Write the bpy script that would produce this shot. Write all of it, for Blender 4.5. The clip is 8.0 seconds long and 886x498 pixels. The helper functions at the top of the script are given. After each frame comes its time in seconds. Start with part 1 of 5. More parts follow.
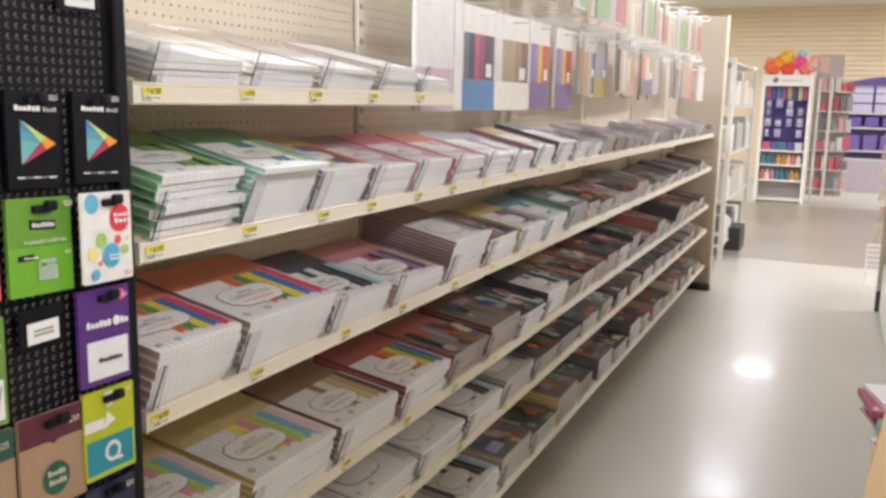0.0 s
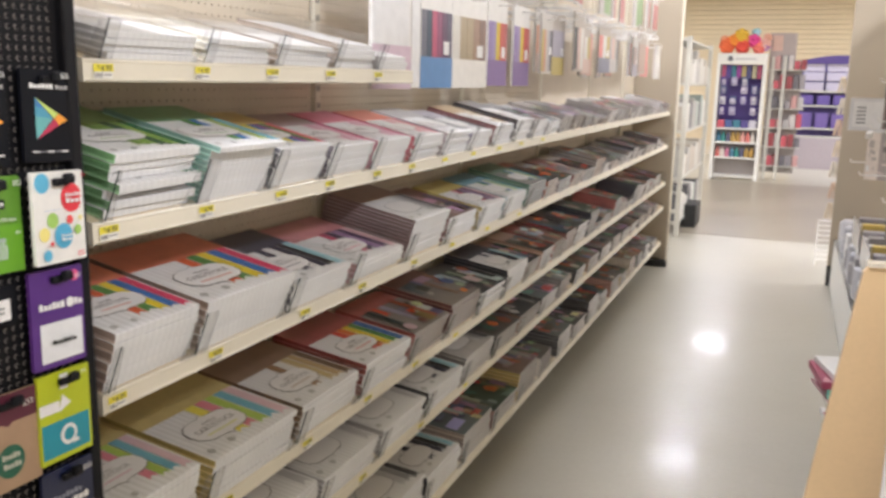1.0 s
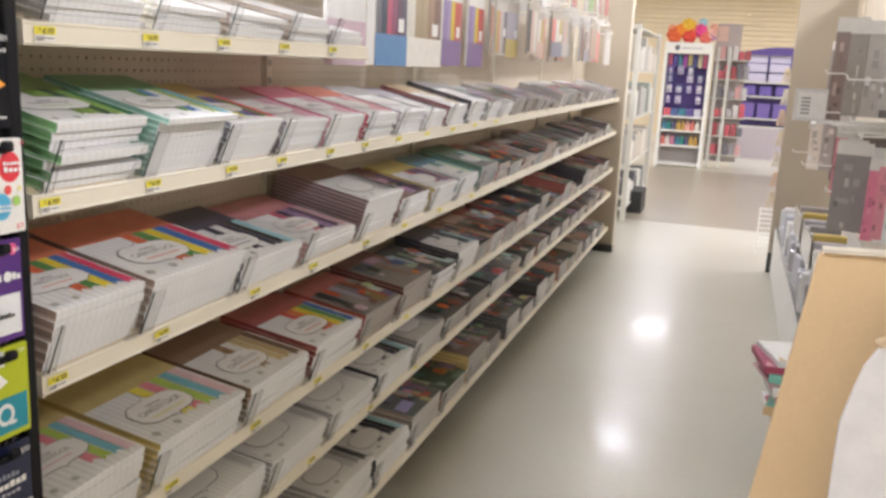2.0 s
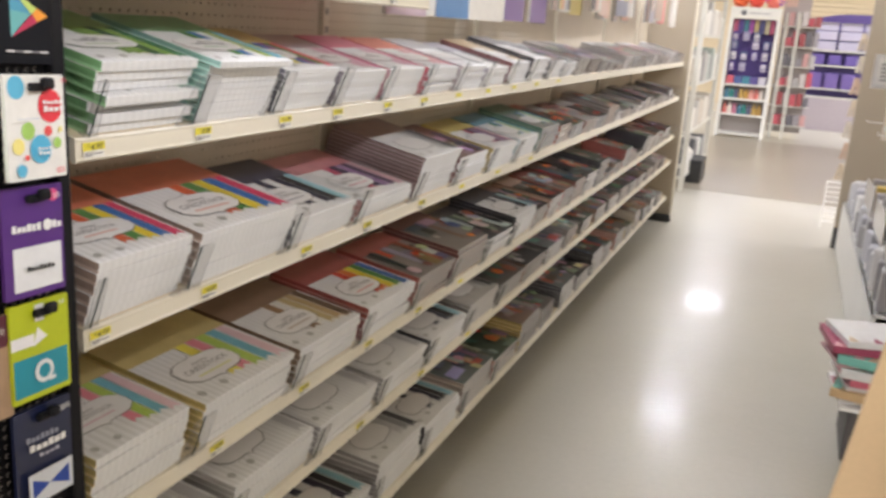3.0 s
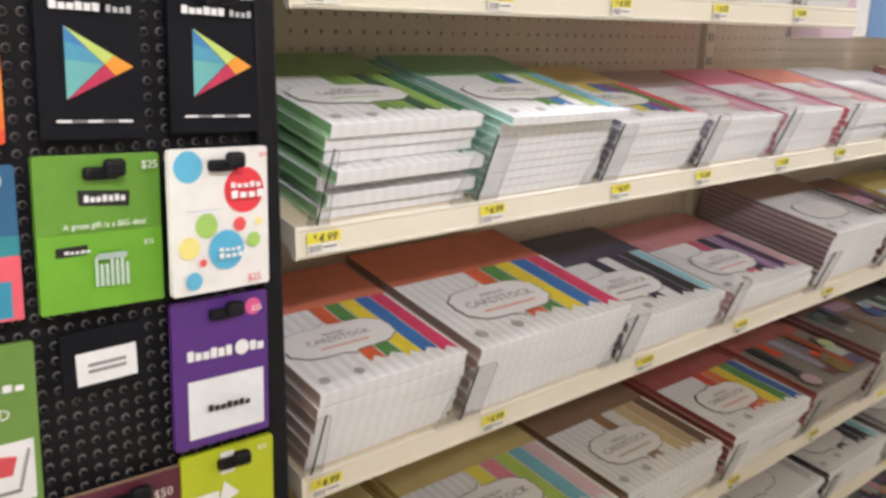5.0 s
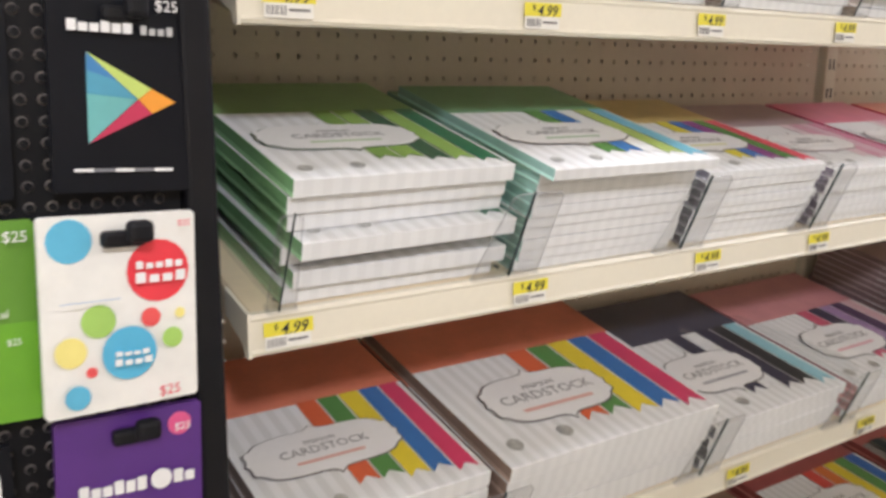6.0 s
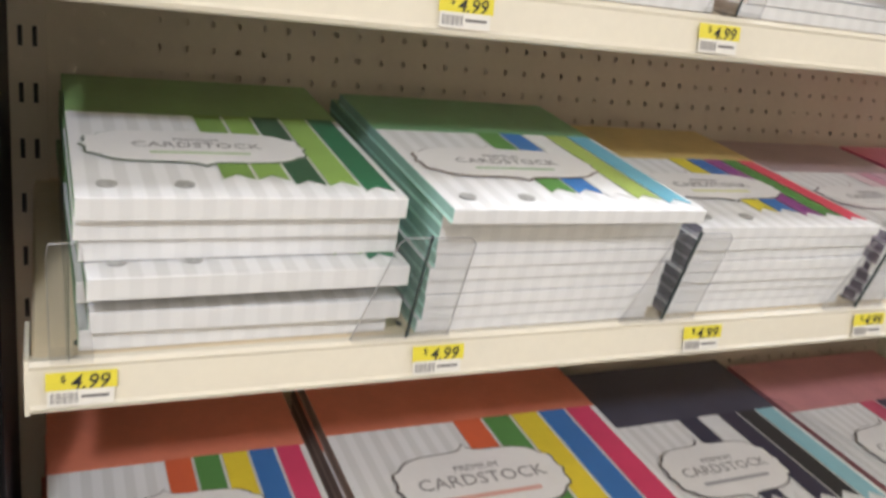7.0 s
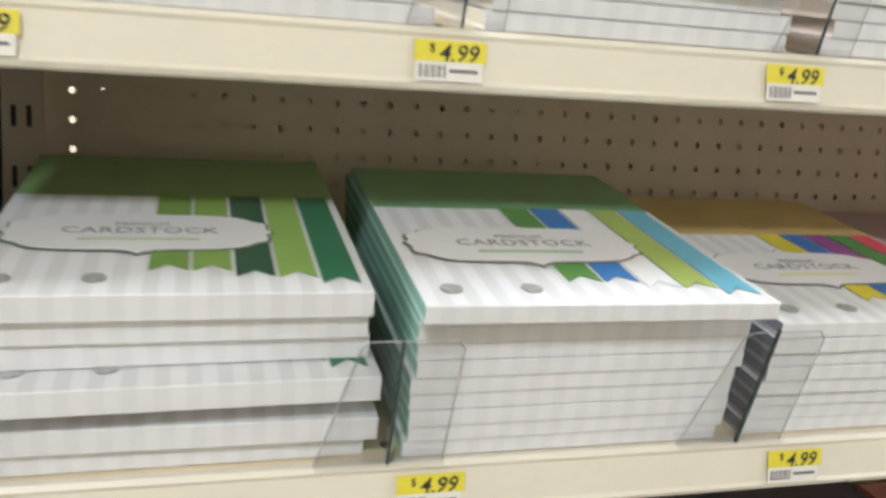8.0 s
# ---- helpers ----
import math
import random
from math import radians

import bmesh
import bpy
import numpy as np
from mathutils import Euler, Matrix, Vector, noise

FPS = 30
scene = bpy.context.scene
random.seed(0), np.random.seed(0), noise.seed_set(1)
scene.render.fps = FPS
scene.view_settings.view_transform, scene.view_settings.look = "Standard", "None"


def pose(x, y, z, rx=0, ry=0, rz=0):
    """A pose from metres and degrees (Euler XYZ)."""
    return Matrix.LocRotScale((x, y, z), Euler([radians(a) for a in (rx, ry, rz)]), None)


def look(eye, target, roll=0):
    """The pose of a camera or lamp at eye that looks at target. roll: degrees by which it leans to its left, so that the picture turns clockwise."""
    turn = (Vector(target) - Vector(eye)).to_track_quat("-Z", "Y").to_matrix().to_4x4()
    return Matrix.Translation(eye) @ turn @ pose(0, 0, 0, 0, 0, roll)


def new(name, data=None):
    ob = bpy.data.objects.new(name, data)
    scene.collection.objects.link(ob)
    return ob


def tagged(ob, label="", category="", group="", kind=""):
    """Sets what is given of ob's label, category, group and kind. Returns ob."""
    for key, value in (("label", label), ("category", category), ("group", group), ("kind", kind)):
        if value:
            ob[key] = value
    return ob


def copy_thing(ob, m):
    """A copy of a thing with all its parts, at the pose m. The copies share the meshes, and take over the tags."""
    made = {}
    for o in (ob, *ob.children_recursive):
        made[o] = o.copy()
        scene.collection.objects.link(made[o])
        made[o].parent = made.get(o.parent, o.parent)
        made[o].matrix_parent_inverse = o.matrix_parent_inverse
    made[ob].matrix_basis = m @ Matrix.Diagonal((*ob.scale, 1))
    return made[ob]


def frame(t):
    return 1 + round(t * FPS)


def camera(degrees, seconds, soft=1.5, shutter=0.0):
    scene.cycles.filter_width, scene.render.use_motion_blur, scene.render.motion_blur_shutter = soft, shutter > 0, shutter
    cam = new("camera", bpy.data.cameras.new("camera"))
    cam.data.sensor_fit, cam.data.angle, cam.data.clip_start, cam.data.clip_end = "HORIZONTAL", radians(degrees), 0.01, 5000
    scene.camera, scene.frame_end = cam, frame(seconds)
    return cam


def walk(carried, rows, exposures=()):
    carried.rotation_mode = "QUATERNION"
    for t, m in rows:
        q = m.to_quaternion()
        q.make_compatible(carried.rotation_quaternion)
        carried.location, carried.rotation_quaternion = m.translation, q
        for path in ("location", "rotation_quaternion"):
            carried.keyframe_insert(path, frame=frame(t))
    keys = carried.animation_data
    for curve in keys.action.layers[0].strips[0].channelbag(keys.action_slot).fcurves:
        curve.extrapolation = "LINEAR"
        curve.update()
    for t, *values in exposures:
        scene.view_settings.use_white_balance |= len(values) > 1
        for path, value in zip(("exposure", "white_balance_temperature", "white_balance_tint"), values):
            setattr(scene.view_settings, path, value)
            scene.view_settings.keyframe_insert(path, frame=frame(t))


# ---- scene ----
cam = camera(54.7, 8.0, soft=3.0, shutter=0.4)
PATH = [
    (0, (1.019, -1.052, 1.624), (0.194, 0.738, 1.279), 1.2),
    (0.5, (1.027, -1.059, 1.622), (0.2, 0.725, 1.256), 0.7),
    (1, (1.022, -1.053, 1.622), (0.287, 0.766, 1.231), 1.2),
    (2.5, (0.969, -1.003, 1.592), (0.366, 0.851, 1.143), 2.9),
    (3, (0.937, -0.944, 1.576), (0.228, 0.855, 1.065), 3.8),
    (3.5, (0.902, -0.834, 1.595), (-0.012, 0.873, 1.096), 2.7),
    (4, (0.876, -0.697, 1.603), (-0.328, 0.84, 1.168), 3.7),
    (4.5, (0.836, -0.588, 1.583), (-0.532, 0.797, 1.125), 2.2),
    (5.8, (0.639, -0.292, 1.583), (-0.948, 0.837, 1.129), 0.8),
    (6, (0.621, -0.251, 1.581), (-1.0, 0.839, 1.152), 0.9),
    (6.5, (0.594, -0.12, 1.585), (-1.108, 0.831, 1.139), 2.1),
    (7, (0.569, -0.002, 1.58), (-1.203, 0.834, 1.175), 4.2),
    (7.5, (0.535, 0.062, 1.59), (-1.353, 0.681, 1.359), 2.3),
    (8, (0.486, 0.136, 1.575), (-1.428, 0.665, 1.331), 2.2),
]
walk(cam, [(t, look(eye, target, roll)) for t, eye, target, roll in PATH],
     exposures=[(0.0, 0.02, 6500, 10), (3.0, 0.08, 6500, 10), (3.5, 0.14, 6480, 10), (4.5, 0.23, 6450, 11), (6.0, 0.13, 6480, 10), (7.0, 0.16, 6420, 8), (8.0, 0.05, 6300, 4)])

# ---- world, lamps, exposure ----
world = bpy.data.worlds.new("store_world")
scene.world = world
world.use_nodes = True
world.node_tree.nodes["Background"].inputs[0].default_value = (0.9, 0.85, 0.75, 1)
world.node_tree.nodes["Background"].inputs[1].default_value = 0.05
LAMP_Z, LAMP_W = 3.62, 99.0
# only the x -0.2 row follows the floor glare; other rows are added fill
LAMP_XS, LAMP_YS = (-3.9, -0.2, 3.4, 5.9), (-6.9, -1.0, 4.9, 10.8, 16.7)
# the three at y 7.85 are added to brighten the cross aisle
LAMPS = [(lx, ly) for lx in LAMP_XS for ly in LAMP_YS] + [(-3.9, 7.85), (1.2, 7.85), (3.4, 7.85)]
for lx, ly in LAMPS:
    la = bpy.data.lights.new("ceiling_lamp", "AREA")
    la.shape, la.size, la.size_y, la.energy = "RECTANGLE", 0.7, 0.26, LAMP_W * (0.9 if ly > 16 else 0.72 if ly > 7 else 1.0) * (0.85 if -1 < lx < 0 else 0.26 if 1 < lx < 2 else 1.25)
    la.color = (0.975, 0.982, 1.082)
    lo = new("ceiling_lamp", la)
    lo.matrix_world = pose(lx, ly, LAMP_Z)


# ---- materials ----
def principled(name):
    m = bpy.data.materials.new(name)
    m.use_nodes = True
    return m, m.node_tree.nodes, m.node_tree.links, m.node_tree.nodes["Principled BSDF"]


def mat(name, col, rough=0.5, var=0.12, scale=9.0, bump=0.0, metal=0.0, coat=0.0, fine=120.0, space="Object"):
    """A surface with large blotches and fine grain around its base colour."""
    m, n, l, b = principled(name)
    tc = n.new("ShaderNodeTexCoord")
    big, small = n.new("ShaderNodeTexNoise"), n.new("ShaderNodeTexNoise")
    big.inputs["Scale"].default_value, small.inputs["Scale"].default_value = scale, fine
    big.inputs["Detail"].default_value = 5
    l.new(tc.outputs[space], big.inputs["Vector"])
    l.new(tc.outputs[space], small.inputs["Vector"])
    add = n.new("ShaderNodeMath")
    add.operation = "ADD"
    l.new(big.outputs["Fac"], add.inputs[0])
    mul = n.new("ShaderNodeMath")
    mul.operation = "MULTIPLY"
    mul.inputs[1].default_value = 0.4
    l.new(small.outputs["Fac"], mul.inputs[0])
    l.new(mul.outputs[0], add.inputs[1])
    ramp = n.new("ShaderNodeValToRGB")
    ramp.color_ramp.elements[0].position, ramp.color_ramp.elements[1].position = 0.4, 1.0
    ramp.color_ramp.elements[0].color = (*[c * (1 - var) for c in col], 1)
    ramp.color_ramp.elements[1].color = (*[min(1, c * (1 + var)) for c in col], 1)
    l.new(add.outputs[0], ramp.inputs[0])
    l.new(ramp.outputs[0], b.inputs["Base Color"])
    b.inputs["Roughness"].default_value, b.inputs["Metallic"].default_value = rough, metal
    b.inputs["Coat Weight"].default_value, b.inputs["Coat Roughness"].default_value = coat, 0.15
    if bump:
        bp = n.new("ShaderNodeBump")
        bp.inputs["Strength"].default_value, bp.inputs["Distance"].default_value = bump, 0.002
        l.new(add.outputs[0], bp.inputs["Height"])
        l.new(bp.outputs[0], b.inputs["Normal"])
    return m


def striped(name, a, c, pitch):
    """White wrap printed with soft pale grey stripes that run from front to back."""
    m, n, l, b = principled(name)
    tc, sep = n.new("ShaderNodeTexCoord"), n.new("ShaderNodeSeparateXYZ")
    l.new(tc.outputs["Object"], sep.inputs[0])
    w = n.new("ShaderNodeMath")
    w.operation = "MULTIPLY"
    w.inputs[1].default_value = 2 * math.pi / pitch
    l.new(sep.outputs[0], w.inputs[0])
    s = n.new("ShaderNodeMath")
    s.operation = "SINE"
    l.new(w.outputs[0], s.inputs[0])
    ramp = n.new("ShaderNodeValToRGB")
    ramp.color_ramp.elements[0].position, ramp.color_ramp.elements[1].position = 0.35, 0.65
    ramp.color_ramp.elements[0].color, ramp.color_ramp.elements[1].color = (*a, 1), (*c, 1)
    h = n.new("ShaderNodeMath")
    h.operation = "MULTIPLY_ADD"
    h.inputs[1].default_value, h.inputs[2].default_value = 0.5, 0.5
    l.new(s.outputs[0], h.inputs[0])
    l.new(h.outputs[0], ramp.inputs[0])
    noi = n.new("ShaderNodeTexNoise")
    noi.inputs["Scale"].default_value = 14
    l.new(tc.outputs["Object"], noi.inputs["Vector"])
    mix = n.new("ShaderNodeMix")
    mix.data_type, mix.blend_type = "RGBA", "MULTIPLY"
    mix.inputs[0].default_value = 0.13
    l.new(ramp.outputs[0], mix.inputs[6])
    l.new(noi.outputs["Fac"], mix.inputs[7])
    l.new(mix.outputs[2], b.inputs["Base Color"])
    b.inputs["Roughness"].default_value = 0.46
    bp = n.new("ShaderNodeBump")
    bp.inputs["Strength"].default_value, bp.inputs["Distance"].default_value = 0.25, 0.003
    l.new(noi.outputs["Fac"], bp.inputs["Height"])
    l.new(bp.outputs[0], b.inputs["Normal"])
    return m


def clear_plastic(name, tint, gloss=0.12):
    """Thin clear acrylic: see-through, with a sheen that grows at grazing angles."""
    m = bpy.data.materials.new(name)
    m.use_nodes = True
    n, l = m.node_tree.nodes, m.node_tree.links
    n.clear()
    out, mx = n.new("ShaderNodeOutputMaterial"), n.new("ShaderNodeMixShader")
    tr, gl, fr = n.new("ShaderNodeBsdfTransparent"), n.new("ShaderNodeBsdfGlossy"), n.new("ShaderNodeLayerWeight")
    pw, ma = n.new("ShaderNodeMath"), n.new("ShaderNodeMath")
    pw.operation, pw.inputs[1].default_value = "POWER", 4.0
    ma.operation, ma.inputs[1].default_value, ma.inputs[2].default_value = "MULTIPLY_ADD", 0.5, 0.035
    tr.inputs[0].default_value = (*tint, 1)
    gl.inputs["Roughness"].default_value = gloss
    l.new(fr.outputs["Facing"], pw.inputs[0])
    l.new(pw.outputs[0], ma.inputs[0])
    l.new(ma.outputs[0], mx.inputs[0])
    l.new(tr.outputs[0], mx.inputs[1])
    l.new(gl.outputs[0], mx.inputs[2])
    l.new(mx.outputs[0], out.inputs[0])
    return m


CACHE = {}


def paint(col, rough=0.42, var=0.07, coat=0.0):
    """A printed or painted colour, made once."""
    key = (tuple(round(c, 3) for c in col), rough, var, coat)
    if key not in CACHE:
        CACHE[key] = mat("print", col, rough, var, 25.0, 0.04, 0.0, coat)
        CACHE[key].diffuse_color = (*col, 1)
    return CACHE[key]


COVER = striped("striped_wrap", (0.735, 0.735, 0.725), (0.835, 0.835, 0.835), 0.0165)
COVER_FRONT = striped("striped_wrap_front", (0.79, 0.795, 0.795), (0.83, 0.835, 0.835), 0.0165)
COVER_PLAIN = mat("white_wrap", (0.80, 0.79, 0.78), 0.35, 0.06, 12, 0.1)
CREAM = mat("cream_enamel", (0.80, 0.75, 0.62), 0.35, 0.05, 4, 0.03)
SHELF_TOP = mat("shelf_beige", (0.78, 0.66, 0.46), 0.45, 0.08, 6, 0.05)
PEG = mat("pegboard_tan", (0.70, 0.62, 0.50), 0.6, 0.06, 5, 0.05)
PEG_LINE = mat("dark_cavity", (0.30, 0.25, 0.2), 0.7, 0.1)
ENDPANEL = mat("end_panel_beige", (0.41, 0.35, 0.265), 0.55, 0.05, 2, 0.04)
BLACK = mat("black_plastic", (0.009, 0.009, 0.011), 0.5, 0.2, 10, 0.05)
BLACK_CARD = mat("black_card", (0.006, 0.007, 0.011), 0.35, 0.15, 10)
for m in (BLACK, BLACK_CARD):
    m.node_tree.nodes["Principled BSDF"].inputs["Specular IOR Level"].default_value = 0.2
DARK = mat("dark_kick", (0.03, 0.03, 0.03), 0.6, 0.2)
WHITE = mat("white_enamel", (0.80, 0.79, 0.75), 0.35, 0.05, 4, 0.03)
# the white enamel again, with the far racks' shading put into its colour
SHADED_WHITE = mat("shaded_white_enamel", (0.60, 0.59, 0.54), 0.4, 0.08, 4, 0.03)
WIRE = mat("white_wire", (0.78, 0.77, 0.74), 0.3, 0.05)
YELLOW = mat("tag_yellow", (0.80, 0.70, 0.06), 0.5, 0.05, 30)
INK = mat("ink_black", (0.03, 0.03, 0.03), 0.5, 0.1)
GREY_INK = mat("ink_grey", (0.16, 0.15, 0.15), 0.5, 0.1)
TITLE_INK = mat("ink_title", (0.26, 0.25, 0.25), 0.5, 0.1)
TAGWHITE = mat("tag_white", (0.82, 0.80, 0.74), 0.5, 0.05, 30)
KRAFT = mat("kraft_board", (0.72, 0.52, 0.30), 0.7, 0.07, 3, 0.08)
ACRYLIC = clear_plastic("clear_acrylic", (0.965, 0.965, 0.965))
ACRYLIC_EDGE = mat("acrylic_edge", (0.37, 0.37, 0.38), 0.2, 0.2)
ACRYLIC_CORE = mat("acrylic_edge_dark", (0.05, 0.07, 0.07), 0.15, 0.2)
BAG = clear_plastic("clear_bag", (0.97, 0.97, 0.97), 0.2)
HOLE_DISC = mat("metal_snap", (0.46, 0.46, 0.44), 0.4, 0.3, 200, 0.1, 0.3)


def floor_material(tones=((0.40, 0.377, 0.312, 1), (0.48, 0.455, 0.385, 1))):
    m, n, l, b = principled("polished_floor")
    tc = n.new("ShaderNodeTexCoord")
    big, small = n.new("ShaderNodeTexNoise"), n.new("ShaderNodeTexNoise")
    big.inputs["Scale"].default_value, small.inputs["Scale"].default_value = 0.7, 40
    big.inputs["Detail"].default_value, small.inputs["Detail"].default_value = 6, 4
    l.new(tc.outputs["Object"], big.inputs["Vector"])
    l.new(tc.outputs["Object"], small.inputs["Vector"])
    ramp = n.new("ShaderNodeValToRGB")
    ramp.color_ramp.elements[0].position, ramp.color_ramp.elements[1].position = 0.3, 0.75
    ramp.color_ramp.elements[0].color, ramp.color_ramp.elements[1].color = tones
    l.new(big.outputs["Fac"], ramp.inputs[0])
    mix = n.new("ShaderNodeMix")
    mix.data_type, mix.blend_type = "RGBA", "OVERLAY"
    mix.inputs[0].default_value = 0.06
    l.new(ramp.outputs[0], mix.inputs[6])
    l.new(small.outputs["Fac"], mix.inputs[7])
    l.new(mix.outputs[2], b.inputs["Base Color"])
    rr = n.new("ShaderNodeMapRange")
    rr.inputs["To Min"].default_value, rr.inputs["To Max"].default_value = 0.26, 0.36
    l.new(big.outputs["Fac"], rr.inputs[0])
    l.new(rr.outputs[0], b.inputs["Roughness"])
    b.inputs["IOR"].default_value = 1.5
    b.inputs["Specular IOR Level"].default_value = 0.40
    b.inputs["Coat Weight"].default_value = 0.11
    b.inputs["Coat Roughness"].default_value = 0.088
    bp = n.new("ShaderNodeBump")
    bp.inputs["Strength"].default_value, bp.inputs["Distance"].default_value = 0.22, 0.01
    med = n.new("ShaderNodeTexNoise")
    med.inputs["Scale"].default_value, med.inputs["Detail"].default_value = 9.0, 4
    l.new(tc.outputs["Object"], med.inputs["Vector"])
    hs = n.new("ShaderNodeMath")
    hs.operation, hs.inputs[1].default_value = "MULTIPLY_ADD", 0.5
    l.new(med.outputs["Fac"], hs.inputs[0])
    l.new(big.outputs["Fac"], hs.inputs[2])
    l.new(hs.outputs[0], bp.inputs["Height"])
    l.new(bp.outputs[0], b.inputs["Normal"])
    return m


# ---- mesh helpers ----
def mesh_of(name, verts, faces, mats, idx=None):
    me = bpy.data.meshes.new(name)
    me.from_pydata([tuple(v) for v in verts], [], faces)
    for m in mats:
        me.materials.append(m)
    if idx:
        for p, i in zip(me.polygons, idx):
            p.material_index = i
    me.update()
    return me


def place(name, me, parent=None, m=None, label=""):
    """Links a mesh as an object, under a thing if one is given."""
    ob = new(name, me)
    if parent is not None:
        ob.parent = parent
    ob.matrix_basis = m if m is not None else Matrix.Identity(4)
    return tagged(ob, label)


def part(name, bm, material, parent=None, label="", m=None):
    me = bpy.data.meshes.new(name)
    bm.to_mesh(me)
    bm.free()
    me.materials.append(material)
    return place(name, me, parent, m, label)


def box_bm(x0, x1, y0, y1, z0, z1, bevel=0.0, seg=2, bm=None):
    bm = bm or bmesh.new()
    r = bmesh.ops.create_cube(bm, size=1, matrix=Matrix.Translation(((x0 + x1) / 2, (y0 + y1) / 2, (z0 + z1) / 2)) @ Matrix.Diagonal((x1 - x0, y1 - y0, z1 - z0, 1)))
    if bevel:
        es = list({e for v in r["verts"] for e in v.link_edges})
        bmesh.ops.bevel(bm, geom=es, offset=bevel, segments=seg, affect="EDGES", profile=0.5)
    return bm


def box_part(name, dims, material, parent=None, bevel=0.002, label="", m=None):
    return part(name, box_bm(*dims, bevel), material, parent, label, m)


def slab(poly, depth):
    """Verts and faces of a flat polygon (u, v) in the xy plane, raised by depth along z."""
    n = len(poly)
    vs = [(u, v, 0) for u, v in poly] + [(u, v, depth) for u, v in poly]
    fs = [tuple(reversed(range(n))), tuple(range(n, 2 * n))] + [(i, (i + 1) % n, n + (i + 1) % n, n + i) for i in range(n)]
    return vs, fs


def slab_mesh(name, poly, depth, material):
    vs, fs = slab(poly, depth)
    return mesh_of(name, vs, fs, [material])


def rod_bm(points, r, bm=None, sides=6):
    """A round rod through the points."""
    bm = bm or bmesh.new()
    for a, b in zip(points, points[1:]):
        a, b = Vector(a), Vector(b)
        d = b - a
        q = d.to_track_quat("Z", "Y").to_matrix().to_4x4()
        bmesh.ops.create_cone(bm, cap_ends=True, segments=sides, radius1=r, radius2=r, depth=d.length, matrix=Matrix.Translation((a + b) / 2) @ q)
    return bm


def empty(name, m, label, category, group="", kind=""):
    ob = new(name)
    ob.empty_display_size = 0.05
    ob.matrix_basis = m
    return tagged(ob, label, category, group, kind)


TEXTS = {}


def text_mesh(words, size, material, align="CENTER", shear=0.0, bold=0.0):
    key = (words, size, material.name, align, shear)
    if key not in TEXTS:
        cu = bpy.data.curves.new("writing", "FONT")
        cu.body, cu.size, cu.align_x, cu.align_y, cu.resolution_u, cu.extrude = words, size, align, "CENTER", 2, 0.0001
        cu.shear, cu.offset = shear, bold
        ob = bpy.data.objects.new("writing", cu)
        scene.collection.objects.link(ob)
        bpy.context.view_layer.update()
        me = bpy.data.meshes.new_from_object(ob.evaluated_get(bpy.context.evaluated_depsgraph_get()))
        bpy.data.objects.remove(ob)
        me.materials.clear()
        me.materials.append(material)
        TEXTS[key] = me
    return TEXTS[key]


def rect(u0, u1, v0, v1):
    return [(u0, v0), (u1, v0), (u1, v1), (u0, v1)]


def disc(u, v, r, n=20, sy=1.0):
    return [(u + r * math.cos(2 * math.pi * i / n), v + r * sy * math.sin(2 * math.pi * i / n)) for i in range(n)]


# ---- setting: floor, walls, ceiling ----
X0, X1, Y0, Y1, TOP = -6.2, 6.6, -9.0, 20.0, 3.8
tagged(box_part("floor", (X0, X1, Y0, Y1, -0.1, 0), floor_material(), None, 0), "polished pale greige concrete store floor", "floor", "", "structure")
# thin slab of the same floor; its darker tan paints in the dimmer light
DIM_FLOOR = floor_material(((0.27, 0.235, 0.175, 1), (0.34, 0.30, 0.235, 1)))
tagged(box_part("floor_dim_zone", (X0, X1, 8.62, 14.3, 0.0, 0.004), DIM_FLOOR, None, 0), "polished floor beyond the cross aisle edge, dimmer light painted as darker tan", "floor", "", "structure")
WALLM = mat("wall_paint", (0.72, 0.64, 0.50), 0.7, 0.04, 1.5, 0.05)
CEILM = mat("ceiling_tile_white", (0.75, 0.73, 0.68), 0.8, 0.05, 3, 0.1)
for nm, dims in (("wall_west", (X0 - 0.2, X0, Y0, Y1, 0, TOP)), ("wall_east", (X1, X1 + 0.2, Y0, Y1, 0, TOP)), ("wall_south", (X0, X1, Y0 - 0.2, Y0, 0, TOP)), ("wall_north", (X0, X1, Y1, Y1 + 0.2, 0, TOP))):
    tagged(box_part(nm, dims, WALLM, None, 0), "cream painted store wall", "wall", "", "structure")
tagged(box_part("ceiling", (X0, X1, Y0, Y1, TOP, TOP + 0.1), CEILM, None, 0), "white store ceiling", "ceiling", "", "structure")
north = bpy.data.objects["wall_north"]
SLAT = mat("slat_cream", (0.74, 0.62, 0.42), 0.5, 0.05, 2, 0.05)
slat_me = bpy.data.meshes.new("slat")
bm = box_bm(X0 + 0.05, X1 - 0.05, -0.03, 0, 0, 0.098, 0.008, 1)
bm.to_mesh(slat_me)
bm.free()
slat_me.materials.append(SLAT)
for i in range(34):
    place("slat", slat_me, north, pose(0, Y1 - 0.004, 0.2 + i * 0.106))
for lx, ly in LAMPS:
    fx = empty("ceiling_light", pose(lx, ly, 0), "assumed white ceiling troffer with fluorescent tubes, out of view", "ceiling light", "ceiling lights")
    part("frame", box_bm(-0.66, 0.66, -0.25, 0.25, 3.66, TOP, 0.01), WHITE, fx)

# ---- shelving units ----
D = 0.32          # depth from lip to pegboard
LIPS = (1.608, 1.350, 1.061, 0.735, 0.515, 0.195)   # lower edge of each price channel
LIP_H = 0.033
SLOPE = (12.0, 13.0, 11.5, 9.0, 8.0, 0.0)   # degrees by which each shelf falls towards the aisle
Z = [l + LIP_H + 0.001 for l in LIPS]   # where things stand on each shelf
SEC = 1.219
RUN = 6.70


